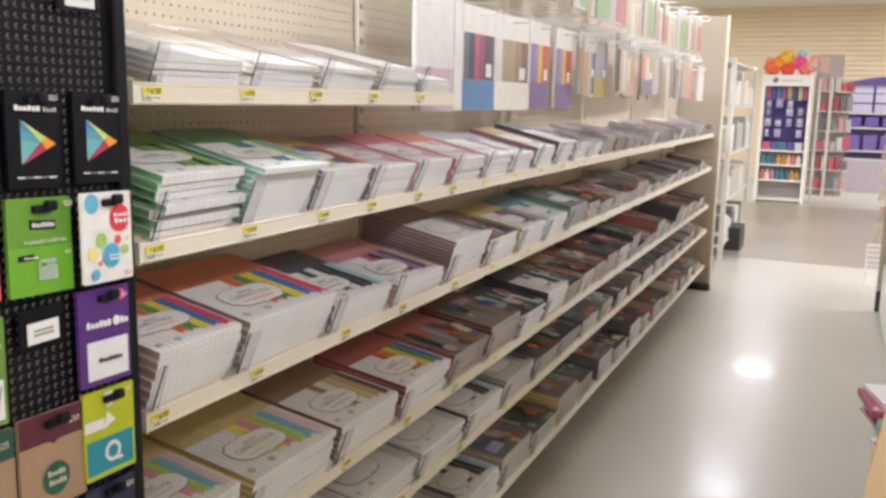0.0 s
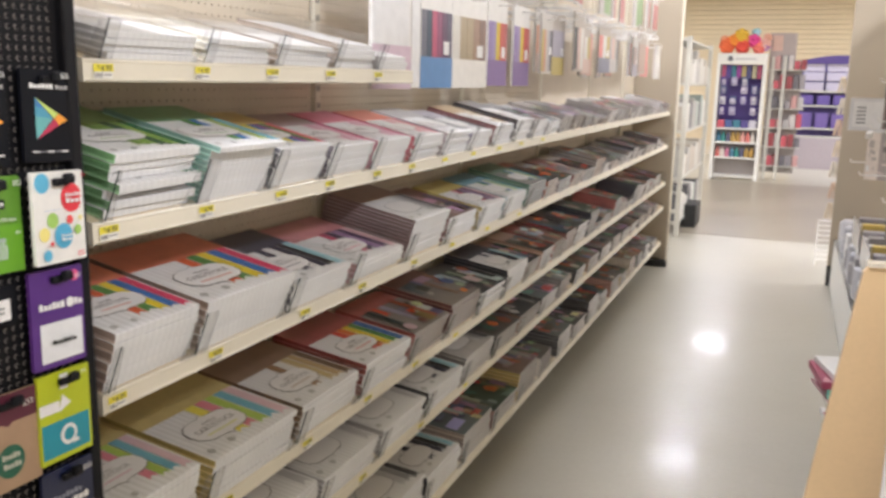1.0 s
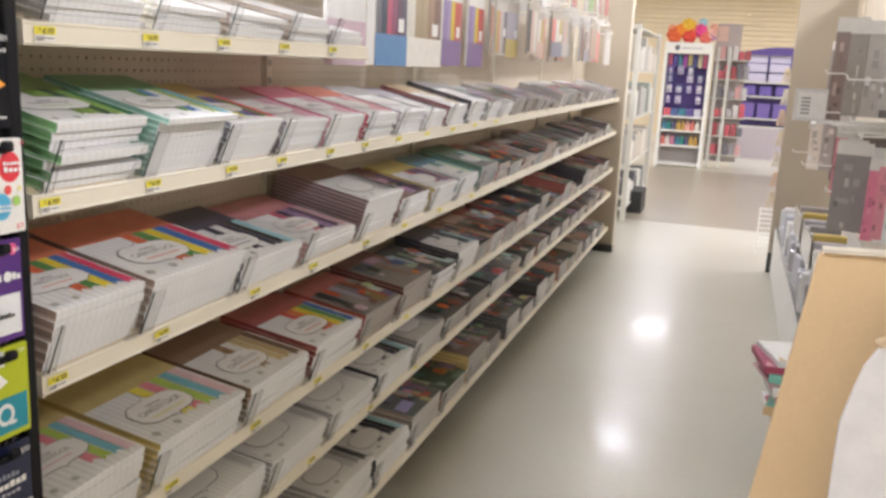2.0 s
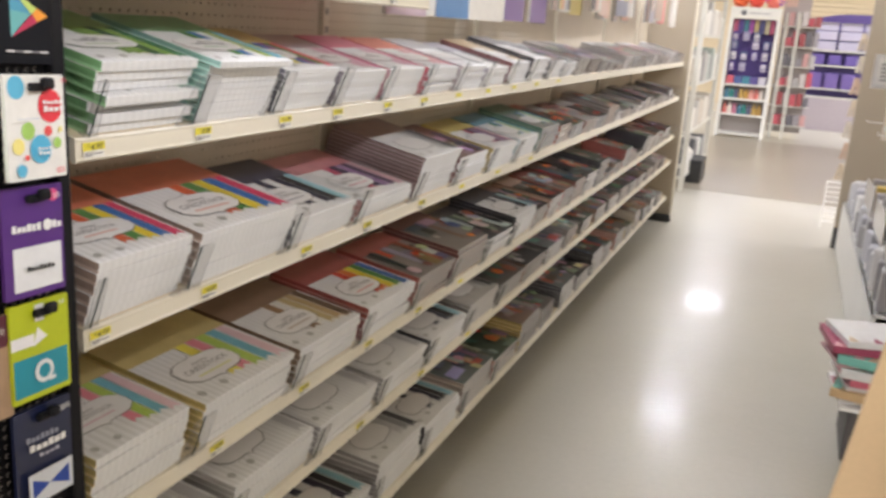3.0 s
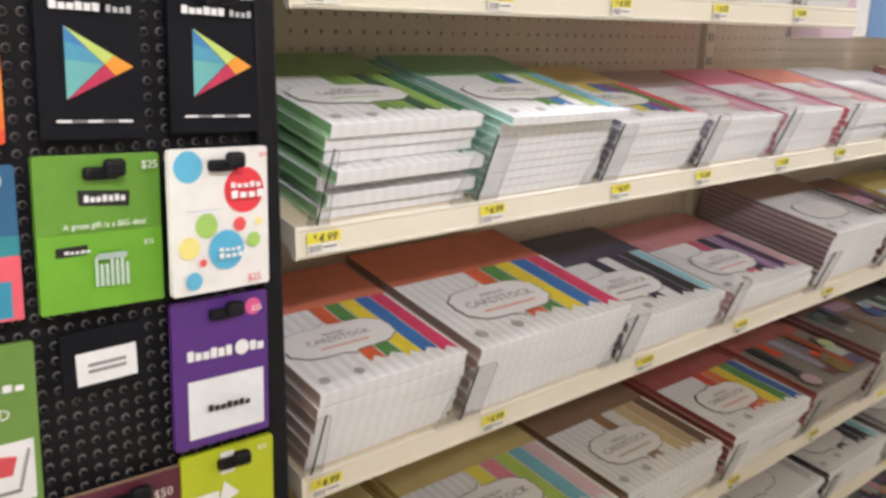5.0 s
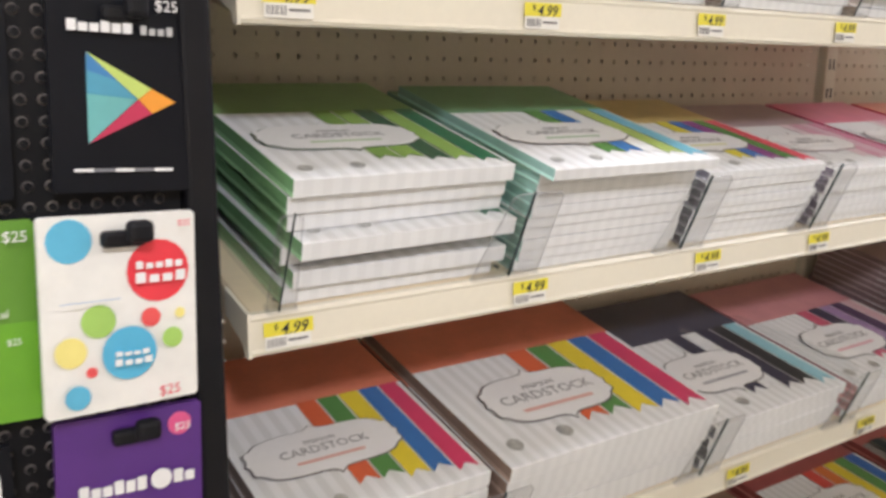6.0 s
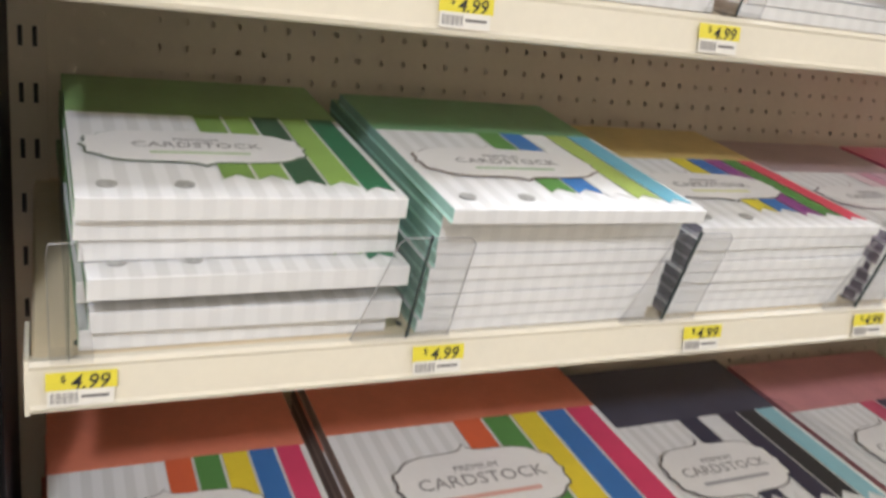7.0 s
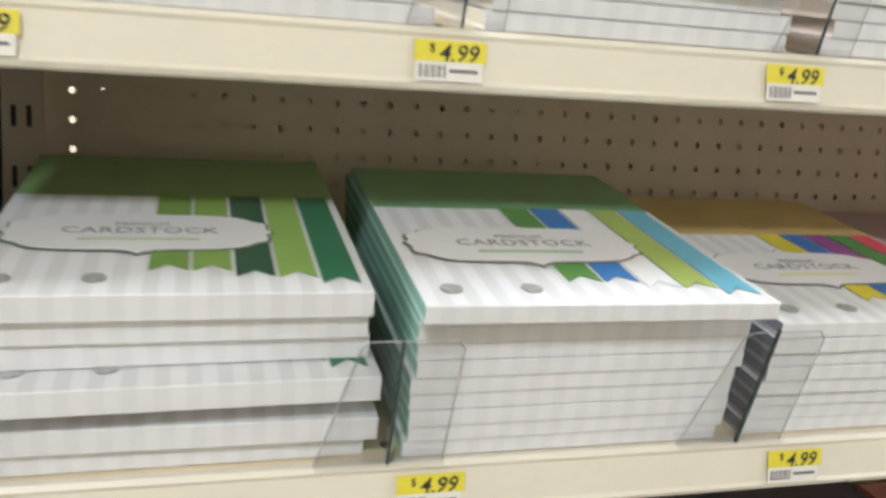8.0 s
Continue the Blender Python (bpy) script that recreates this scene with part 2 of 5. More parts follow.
def pegboard_mesh(w, z0, z1, pitch=0.0254, r=0.0032):
    """A hardboard sheet in the yz plane with a real grid of holes, front at x = 0."""
    ny, nz = int(w / pitch), int((z1 - z0) / pitch)
    oy = (w - ny * pitch) / 2
    vs, fs = [], []
    for j in range(nz):
        for i in range(ny):
            a, b = oy + i * pitch, z0 + j * pitch
            ca, cb = a + pitch / 2, b + pitch / 2
            k = len(vs)
            vs += [(0, a, b), (0, a + pitch, b), (0, a + pitch, b + pitch), (0, a, b + pitch)]
            ring = [(ca + r * math.cos(math.pi / 8 + q * math.pi / 4), cb + r * math.sin(math.pi / 8 + q * math.pi / 4)) for q in range(8)]
            vs += [(0, p, q) for p, q in ring] + [(-0.005, p, q) for p, q in ring]
            o = k + 4
            fs += [(k + 1, k + 2, o + 0, o + 7), (k + 2, k + 3, o + 2, o + 1), (k + 3, k, o + 4, o + 3), (k, k + 1, o + 6, o + 5)]
            fs += [(k + 2, o + 1, o + 0), (k + 3, o + 3, o + 2), (k, o + 5, o + 4), (k + 1, o + 7, o + 6)]
            fs += [(o + q, o + (q + 1) % 8, o + 8 + (q + 1) % 8, o + 8 + q) for q in range(8)]
    k = len(vs)
    vs += [(0, 0, z0), (0, oy, z0), (0, oy, z1), (0, 0, z1), (0, w - oy, z0), (0, w, z0), (0, w, z1), (0, w - oy, z1)]
    fs += [(k, k + 1, k + 2, k + 3), (k + 4, k + 5, k + 6, k + 7)]
    return mesh_of("pegboard", vs, fs, [PEG])


PEG_HOLES = pegboard_mesh(SEC - 0.03, 0.25, 2.3)


def lip_mesh(w):
    """Price channel: a rolled metal face with a small top bead and a bottom return."""
    prof = [(-0.004, -0.003), (0.0, -0.002), (0.002, 0.001), (0.0005, 0.0035), (0.0005, 0.027), (0.002, 0.0295), (0.0005, LIP_H), (-0.004, LIP_H + 0.0005), (-0.012, LIP_H), (-0.012, LIP_H - 0.002), (-0.004, LIP_H - 0.003), (-0.004, 0.004)]
    n = len(prof)
    vs = [(x, 0.001, z) for x, z in prof] + [(x, w - 0.001, z) for x, z in prof]
    fs = [tuple(range(n)), tuple(reversed(range(n, 2 * n)))] + [(i, n + i, n + (i + 1) % n, (i + 1) % n) for i in range(n)]
    return mesh_of("price_channel", vs, fs, [CREAM])


def shelf_board(w, slope):
    """Slanted shelf tray: a folded sheet with turned-down side flanges, hinged behind the price channel."""
    long = (D - 0.006) / math.cos(radians(slope))
    bm = box_bm(-long, 0.0, 0.003, w - 0.003, -0.004, 0.0, 0.0012, 1)
    for y in (0.002, w - 0.005):
        box_bm(-long + 0.01, -0.001, y, y + 0.003, -0.030, -0.003, 0.001, 1, bm)
    bm.transform(pose(-0.004, 0, LIP_H, 0, slope, 0))
    return bm


def upright_mesh():
    bm = box_bm(-0.012, 0.006, -0.016, 0.016, 0.0, 2.32, 0.001, 1)
    me = bpy.data.meshes.new("upright")
    bm.to_mesh(me)
    bm.free()
    me.materials.append(CREAM)
    return me


SLOT_ME = mesh_of("slot", *slab(rect(-0.002, 0.002, -0.009, 0.009), 0.0006), [DARK])
HOLE_ME = mesh_of("slot", *slab(disc(0, 0, 0.0028, 10, 1.4), 0.0006), [DARK])
UPRIGHT = upright_mesh()
# copy for the first post: tan replaces cream to hold the shadow on it
UPRIGHT_SHADED = UPRIGHT.copy()
UPRIGHT_SHADED.materials[0] = PEG


def upright_with_slots(parent, y, slots):
    u = place("upright", UPRIGHT_SHADED if parent.location.y < 0.1 else UPRIGHT, parent, pose(-D + 0.004, y, 0))
    if slots:
        for i in range(18):
            for s in (-0.006, 0.006):
                place("slot", SLOT_ME, u, pose(0.0062, s, 1.28 + i * 0.0508) @ pose(0, 0, 0, 90, 0, 90))


def shelving_section(y, w, n):
    root = empty("shelving_unit", pose(0, y, 0), "beige metal store shelving section with tan pegboard back", "shelving", "shelving run")
    if n < 3:
        place("pegboard", PEG_HOLES, root, pose(-D, 0.015, 0))
        place("rear_pegboard", PEG_HOLES, root, pose(-D - 0.06, w - 0.012, 0.007, 0, 0, 180))
    else:
        box_part("pegboard", (-D - 0.005, -D, 0.015, w - 0.015, 0.25, 2.3), PEG, root, 0)
        box_part("rear_pegboard", (-D - 0.065, -D - 0.06, 0.015, w - 0.015, 0.25, 2.3), PEG, root, 0)
    upright_with_slots(root, 0.0, n < 2)
    box_part("top_rail", (-D - 0.05, -D + 0.012, 0.01, w - 0.01, 2.305, 2.33), CREAM, root, 0.003)
    for k, z in enumerate(LIPS):
        if k == 0 and n > 0:
            continue
        s = part("shelf", shelf_board(w, SLOPE[k]), SHELF_TOP, root, "", pose(0, 0, z))
        place("price_channel", lip_mesh(w), s)
        if k < 5:
            for yy in (0.006, w - 0.008):
                part("bracket", box_bm(-0.30, -0.20, yy + 0.004, yy + 0.007, -0.055, -0.006, 0.001, 1), CREAM, s, "", pose(-0.004, 0, LIP_H, 0, SLOPE[k], 0))
            cap = [(0.001, -0.003), (0.001, LIP_H + 0.001), (-0.006, LIP_H + 0.002), (-0.05, LIP_H + 0.046 * math.tan(radians(SLOPE[k])) + 0.001), (-0.05, LIP_H - 0.022 + 0.046 * math.tan(radians(SLOPE[k]))), (-0.012, LIP_H - 0.026), (-0.007, -0.003)]
            place("end_cap", slab_mesh("end_cap", cap, 0.003, CREAM), s, pose(0, 0.001, 0, 90))
        if n < 2 and k < 4:
            for i in range(46):
                place("slot", HOLE_ME, s, pose(-0.004, 0, LIP_H, 0, SLOPE[k], 0) @ pose(-0.0165, 0.03 + i * 0.0254, 0.0002) @ pose(0, 0, 0, 0, 0, 90))
    box_part("kick_plate", (-0.19, -0.175, 0.0, w, 0.0, LIPS[5] - 0.01), DARK, root, 0.001)
    box_part("base_board", (-D, -0.03, 0.0, w, LIPS[5] - 0.01, LIPS[5] + 0.008), CREAM, root, 0.001)
    return root


n_sec = 0
ys = -0.016
while ys < RUN - 0.1:
    w = min(SEC + (0.016 if n_sec == 0 else 0), RUN - ys)
    shelving_section(ys, w, n_sec)
    ys += w
    n_sec += 1
# end panel that closes the run
ep = empty("end_panel", pose(0, RUN, 0), "tall beige end panel of the shelving run", "end panel")
box_part("panel", (-0.42, 0.045, 0.0, 0.035, 0.06, 2.36), ENDPANEL, ep, 0.004)
box_part("edge_trim", (0.045, 0.062, -0.004, 0.04, 0.02, 2.37), CREAM, ep, 0.003)
box_part("foot", (-0.4, 0.058, -0.05, 0.09, 0.0, 0.06), DARK, ep, 0.004)

# ---- price tags ----
TAG_W, TAG_H = 0.043, 0.012
YEL_ME = slab_mesh("price_band", rect(0, TAG_W, 0.0, TAG_H), 0.0004, YELLOW)
WHT_ME = slab_mesh("lower_band", rect(0.001, TAG_W - 0.002, -0.011, 0.0), 0.0003, TAGWHITE)
BAR_ME = mesh_of("barcode", *(lambda q: ([v for vs, _ in q for v in vs], [tuple(i + k * 8 for i in f) for k, (_, fs) in enumerate(q) for f in fs]))([slab(rect(0.003 + i * 0.00125, 0.003 + i * 0.00125 + 0.0004 + 0.0004 * (i * 7 % 3 == 0), -0.009, -0.002), 0.0005) for i in range(13)]), [GREY_INK])
LINE_ME = slab_mesh("small_print", rect(0.021, 0.038, -0.006, -0.004), 0.0005, GREY_INK)
TAG_TEXTS = {}


def price_tag(y, z, price="4.99", rich=True):
    root = empty("price_tag", pose(0.0032, y, z) @ pose(0, 0, 0, 90, 0, 90), "yellow and white shelf price tag in the channel", "price tag", "price tags")
    place("price_band", YEL_ME, root)
    place("lower_band", WHT_ME, root)
    if rich:
        place("price", text_mesh(price, 0.0138, INK, "CENTER", 0.22, 0.0001), root, pose(0.026, 0.0046, 0.0007))
        place("dollar_sign", text_mesh("$", 0.0068, INK), root, pose(0.0105, 0.0075, 0.0007))
        tagged(place("barcode", BAR_ME, root), "", "", "", "stuff")
        place("small_print", LINE_ME, root)
    return root


TAGS = {0: (0.001, 0.248, 0.479, 0.724, 0.973), 1: (-0.006, 0.246, 0.505, 0.717, 0.970, 1.195, 1.45, 1.71, 1.99, 2.27, 2.59), 2: (-0.008, 0.260, 0.598, 0.885, 1.22, 1.53, 1.88, 2.28), 3: (0.0, 0.28, 0.60, 0.92, 1.24, 1.58), 4: (0.04, 0.39, 0.89, 1.29, 1.69)}
for k, row in TAGS.items():
    for y in row:
        price_tag(y, LIPS[k] + 0.0135, "4.99", y < 1.3)

# ---- packs of cardstock ----
PACKS = {}
FAR_Y = 2.3


class Pile:
    """Gathers many small pieces into one mesh."""

    def __init__(self):
        self.v, self.f, self.i, self.m = [], [], [], []

    def add(self, me, m):
        k = len(self.v)
        self.v += [m @ v.co for v in me.vertices]
        ids = []
        for q in me.materials:
            if q not in self.m:
                self.m.append(q)
            ids.append(self.m.index(q))
        for p in me.polygons:
            self.f.append(tuple(k + j for j in p.vertices))
            self.i.append(ids[p.material_index])

    def build(self, name):
        return mesh_of(name, self.v, self.f, self.m, self.i)


FAR = Pile()


def pack_mesh(w, d, t, da, cover, paper, vc, edge):
    """One shrink-wrapped pack: paper block with a pale board under it, and the white cover wrapped over its front."""
    key = (round(w, 3), d, t, round(da, 3), cover.name, paper.name, vc, edge.name)
    if key in PACKS:
        return PACKS[key]
    k = math.tan(radians(da))
    r, lo = 0.0005, t * 0.28
    board = paint(tuple(1.45 * c + 0.12 for c in edge.diffuse_color[:3]), 0.5)
    side = [(0.0, r), (0.0, lo), (d, lo + k * d * 0.3), (d, 0), (r, 0)]
    high = [(0.0, lo), (0.0, t - r), (r, t), (d, t + k * d), (d, lo + k * d * 0.3)]
    vs, fs, ids = [], [], []

    def face(pts, i):
        q = len(vs)
        vs.extend(pts)
        fs.append(tuple(range(q, q + len(pts))))
        ids.append(i)

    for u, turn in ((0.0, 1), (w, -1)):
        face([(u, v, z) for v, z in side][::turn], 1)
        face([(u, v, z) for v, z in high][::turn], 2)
    face([(0, vc, t + k * vc), (w, vc, t + k * vc), (w, d, t + k * d), (0, d, t + k * d)], 0)
    face([(0, d, 0), (0, d, t + k * d), (w, d, t + k * d), (w, d, 0)], 0)
    face([(0, r, 0), (0, d, 0), (w, d, 0), (w, r, 0)], 3)
    block = mesh_of("cardstock_pack", vs, fs, [paper, board, edge, COVER_PLAIN], ids)
    bm = bmesh.new()
    bm.from_mesh(block)
    bmesh.ops.remove_doubles(bm, verts=bm.verts, dist=0.00005)
    bm.to_mesh(block)
    bm.free()
    prof = [(r, 0), (0.0, r), (0.0, t - r), (r, t), (vc, t + k * vc)]
    n = len(prof)
    cv_ = [(0, v, z) for v, z in prof] + [(w, v, z) for v, z in prof]
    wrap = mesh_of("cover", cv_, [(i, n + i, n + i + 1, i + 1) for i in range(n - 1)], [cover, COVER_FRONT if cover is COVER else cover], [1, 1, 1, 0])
    PACKS[key] = (block, wrap)
    return PACKS[key]


def plaque_poly(cu, cv, a, b):
    """Bracket-shaped frame: stepped soft corners and a point at the middle of each side."""
    q = [(1.0, 0.0), (0.965, 0.09), (0.955, 0.20), (0.965, 0.32), (0.95, 0.42), (0.90, 0.46), (0.86, 0.50), (0.82, 0.60), (0.74, 0.70), (0.60, 0.77), (0.40, 0.80), (0.22, 0.80), (0.10, 0.83), (0.04, 0.90), (0.0, 1.0)]
    ring = q + [(-x, y) for x, y in reversed(q[:-1])] + [(-x, -y) for x, y in q[1:]] + [(x, -y) for x, y in reversed(q[1:-1])]
    return [(cu + a * x, cv + b * y) for x, y in ring]


def ribbon_poly(u0, u1, v0, v1, notch=0.007):
    """Swallow-tailed ribbon with its tail at v0, towards the front."""
    m = (u0 + u1) / 2
    return [(u0, v0), (m, v0 + notch), (u1, v0), (u1, v1), (u0, v1)]


ART = {}


def art(key, make):
    if key not in ART:
        ART[key] = make()
    return ART[key]


def cover_art(pack, w, t, da, vc, ribbons, rich, edge_col, sc):
    """Printed ribbons, framed title and snaps laid on the top of a pack."""
    base = Matrix.Translation((0, 0, t)) @ pose(0, 0, 0, da)
    lift = 0.0007

    def put(nm, me, m):
        if isinstance(pack, Matrix):
            FAR.add(me, pack @ m)
        else:
            place(nm, me, pack, m)

    a = w * (0.375 if w < 0.25 else 0.285)
    cu, cv, b = w * (0.40 if w < 0.25 else 0.405), vc * (0.54 if w < 0.25 else 0.51), vc * (0.235 if w < 0.25 else 0.285)
    for i, (fu, fw, fv, col) in enumerate(ribbons):
        # ribbon colours are lifted a little to carry a hazy veil
        me = art(("rib", round(w, 3), vc, fu, fw, fv, col), lambda: slab_mesh("ribbon", ribbon_poly(fu * w, (fu + fw) * w, fv * vc, vc * 0.998, 0.0095 * sc), 0.0003, paint(tuple(0.86 * c + 0.03 for c in col))))
        put("ribbon", me, base @ pose(0, 0, lift))
    put("title_frame", art(("out", round(w, 3), vc, edge_col), lambda: slab_mesh("title_frame", plaque_poly(cu, cv, a, b), 0.0004, paint(edge_col))), base @ pose(0, 0, lift + 0.0005))
    put("title_plaque", art(("in", round(w, 3), vc), lambda: slab_mesh("title_plaque", plaque_poly(cu, cv, a - 0.0017 * sc, b - 0.0017 * sc), 0.0004, COVER_PLAIN)), base @ pose(0, 0, lift + 0.001))
    if rich:
        place("title", text_mesh("PREMIUM", 0.0080 * sc, TITLE_INK), pack, base @ pose(cu, cv + 0.0125 * sc, lift + 0.0016))
        place("title", text_mesh("CARDSTOCK", 0.0155 * sc, TITLE_INK), pack, base @ pose(cu, cv + 0.0005, lift + 0.0016))
        place("subtitle", art(("sub", round(w, 3), ribbons[0][3]), lambda: slab_mesh("subtitle", rect(cu - 0.035 * sc, cu + 0.035 * sc, cv - 0.017 * sc, cv - 0.0135 * sc), 0.0003, paint(tuple(min(0.7, 0.3 + 0.7 * c) for c in ribbons[0][3])))), pack, base @ pose(0, 0, lift + 0.0014))
    for fu in (0.09, 0.31):
        put("snap", art(("snap", round(w, 3), fu, sc), lambda: slab_mesh("snap", disc(fu * w, 0.022 * sc, 0.0065 * sc, 16), 0.0004, HOLE_DISC)), base @ pose(0, 0, lift))


WARM = ((0.70, 0.16, 0.04), (0.48, 0.06, 0.05), (0.22, 0.20, 0.19), (0.05, 0.05, 0.05), (0.42, 0.38, 0.34), (0.10, 0.16, 0.12), (0.50, 0.46, 0.42), (0.24, 0.14, 0.09), (0.09, 0.15, 0.2), (0.12, 0.11, 0.10))
COOL = ((0.42, 0.40, 0.39), (0.26, 0.25, 0.25), (0.55, 0.54, 0.53), (0.10, 0.10, 0.11), (0.42, 0.30, 0.25), (0.26, 0.31, 0.31), (0.60, 0.58, 0.56), (0.5, 0.14, 0.08))


def collage_art(pack, w, t, da, d, cols):
    """A printed picture sheet: overlapping snapshots, round badges and short tails on the front two thirds of a pack."""
    base = Matrix.Translation((0, 0, t)) @ pose(0, 0, 0, da)
    deep = d * rng.uniform(0.62, 0.8)
    dark = tuple(0.55 * c for c in rng.choice(cols[2:6]))
    ground = slab_mesh("printed_ground", rect(0.008 * w, 0.992 * w, 0.008 * d, deep), 0.0003, paint(dark))
    if isinstance(pack, Matrix):
        FAR.add(ground, pack @ base @ pose(0, 0, 0.0003))
    else:
        place("printed_ground", ground, pack, base @ pose(0, 0, 0.0003))
    for k in range(18):
        u0, v0 = rng.uniform(0.0, 0.86) * w, rng.uniform(0.0, 0.84) * deep
        du, dv = rng.uniform(0.10, 0.34) * w, rng.uniform(0.10, 0.32) * deep
        u1, v1 = min(w * 0.985, u0 + du), min(deep, v0 + dv)
        c = rng.choice(cols)
        c = tuple(min(0.8, x * rng.choice((0.7, 1.0, 1.25))) for x in c)
        u0, v0 = max(u0, 0.012 * w), max(v0, 0.012 * d)
        kind = k % 4
        if kind == 1:
            poly = disc((u0 + u1) / 2, (v0 + v1) / 2, max(0.008, min(u1 - u0, v1 - v0) * 0.5), 12)
        elif kind == 3:
            poly = ribbon_poly(u0, min(u1, u0 + 0.026), v0, deep, 0.009)
        else:
            q = rng.uniform(-0.008, 0.008)
            poly = [(u0, v0), (u1, v0 + q), (u1 - q * 0.5, v1), (u0 + q * 0.5, v1 - q)]
        if abs(u1 - u0) < 0.006 or abs(v1 - v0) < 0.006:
            continue
        me = slab_mesh("printed_block", poly, 0.0003, paint(c))
        m = base @ pose(0, 0, 0.0006 + 0.0004 * k)
        if isinstance(pack, Matrix):
            FAR.add(me, pack @ m)
        else:
            place("printed_block", me, pack, m)


def ribbons_of(cols, right=0.985, fw=0.098, gap=0.012):
    n = len(cols)
    lows = (0.185, 0.18, 0.13, 0.12, 0.07)[-n:]
    return tuple((right - (n - i) * (fw + gap), fw, lows[i], c) for i, c in enumerate(cols))


rng = random.Random(7)


def stack(y0, z, n, t, paper, ribbons, w=0.216, d=0.28, tilt=13.0, rich=True, cover=None, edge=(0.12, 0.11, 0.11), messy=0.0028, xf=-0.006, vcf=0.62, art_on=True, label="", group="packs of cardstock", skew=0.0, side=None, shifts=None, shown=(), lean=0.0012):
    """A pile of packs lying on a slanted shelf; shifts gives each pack's slide forwards, slide sideways and turn."""
    cover = cover or COVER
    g = sum(paper) / 3
    # paper is greyed and lifted so that its colour carries the haze
    pm = paint(tuple(0.94 * (0.74 * c + 0.26 * g) + 0.02 for c in paper), 0.38, 0.1, 0.12)
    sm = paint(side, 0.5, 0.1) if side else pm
    slope = SLOPE[Z.index(z)]
    da = max(0.0, 0.5 * tilt - slope) / n
    vc = d * vcf
    sc = w / 0.216
    base = pose(xf, y0, z + (-xf - 0.004) * math.tan(radians(slope))) @ pose(0, 0, 0, 0, 0, 90) @ pose(0, 0, 0, slope)
    zz, top = 0.0, None
    for i in range(n):
        fwd, across, turn = shifts[i] if shifts else (rng.uniform(-messy, messy) + lean * i, rng.uniform(-messy, messy), rng.uniform(-0.5, 0.5) * messy / 0.002 + skew * (i == n - 1))
        m = base @ pose(across, -fwd, zz) @ pose(0, 0, 0, 0, 0, turn) @ pose(0, 0, 0, da * i)
        zz += t
        if y0 > FAR_Y:
            top = m
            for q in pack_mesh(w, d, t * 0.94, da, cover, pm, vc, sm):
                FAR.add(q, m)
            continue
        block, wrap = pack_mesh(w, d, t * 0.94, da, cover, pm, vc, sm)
        top = place("cardstock_pack", block, None, m)
        place("cover", wrap, top)
        tagged(top, label or "shrink-wrapped pack of coloured cardstock with white striped cover", "cardstock pack", group)
        if i in shown:
            cover_art(top, w, t * 0.94, da, vc, ribbons, rich, edge, sc)
    if art_on and ribbons in (WARM, COOL):
        collage_art(top, w, t * 0.94, da, d, ribbons)
    elif art_on and ribbons:
        cover_art(top, w, t * 0.94, da, vc, ribbons, rich, edge, sc)


# acrylic dividers
def divider_parts():
    fin = slab_mesh("fin", [(0, 0.0), (0.27, 0.0), (0.27, 0.03), (0.2, 0.07), (0.03, 0.093), (0, 0.09)], 0.0025, ACRYLIC)
    plate = slab_mesh("front_plate", [(-0.044, 0.0), (0.034, 0.0), (0.036, 0.084), (0.031, 0.09), (-0.018, 0.09), (-0.023, 0.086)], 0.0022, ACRYLIC)
    edge = mesh_of("edge", *slab(rect(-0.0007, 0.0007, 0.0, 0.092), 0.0026), [ACRYLIC_CORE])
    out = bpy.data.meshes.new("rim")
    b = rod_bm([(-0.044, 0.0, 0.001), (-0.023, 0.086, 0.001), (-0.018, 0.09, 0.001), (0.031, 0.09, 0.001), (0.036, 0.084, 0.001), (0.034, 0.0, 0.001)], 0.0005, None, 4)
    b.to_mesh(out)
    b.free()
    out.materials.append(ACRYLIC_EDGE)
    foot = slab_mesh("foot", rect(-0.044, 0.034, 0.0, 0.004), 0.012, ACRYLIC)
    return fin, plate, edge, out, foot


FIN, PLATE, EDGE, RIM, FOOT = divider_parts()
RIM_PALE = RIM.copy()
RIM_PALE.materials[0] = mat("acrylic_edge_pale", (0.62, 0.62, 0.62), 0.2, 0.2)


def divider(y, z, s=1.0, rich=True, flip=1):
    root = empty("shelf_divider", pose(0.001, y, z, 0, SLOPE[Z.index(z)], 0) @ Matrix.Diagonal((s, s * flip, s, 1)), "clear acrylic shelf divider with front stop", "shelf divider", "shelf dividers")
    lean = pose(0, 0, 0, 0, 10, 0)
    p = place("front_plate", PLATE, root, lean @ pose(0, 0, 0, 90, 0, 90))
    f = place("fin", FIN, root, pose(0, 0.0012, 0, 90, 0, 180))
    p.visible_shadow = f.visible_shadow = False
    if rich:
        place("edge", EDGE, p, pose(0, 0, 0))
        place("rim", RIM, p, pose(0, 0, 0))
        place("foot", FOOT, p, pose(0, 0, -0.006))
    else:
        place("rim", RIM_PALE, p, pose(0, 0, 0))


GREENS = ((0.20, 0.36, 0.06), (0.26, 0.44, 0.08), (0.02, 0.10, 0.04), (0.30, 0.50, 0.10), (0.01, 0.17, 0.07))
MIX2 = ((0.10, 0.30, 0.05), (0.03, 0.20, 0.55), (0.90, 0.90, 0.88), (0.42, 0.55, 0.12), (0.16, 0.48, 0.62))
BRIGHT = ((0.75, 0.12, 0.03), (0.08, 0.27, 0.05), (0.85, 0.66, 0.02), (0.02, 0.16, 0.48), (0.70, 0.03, 0.13))
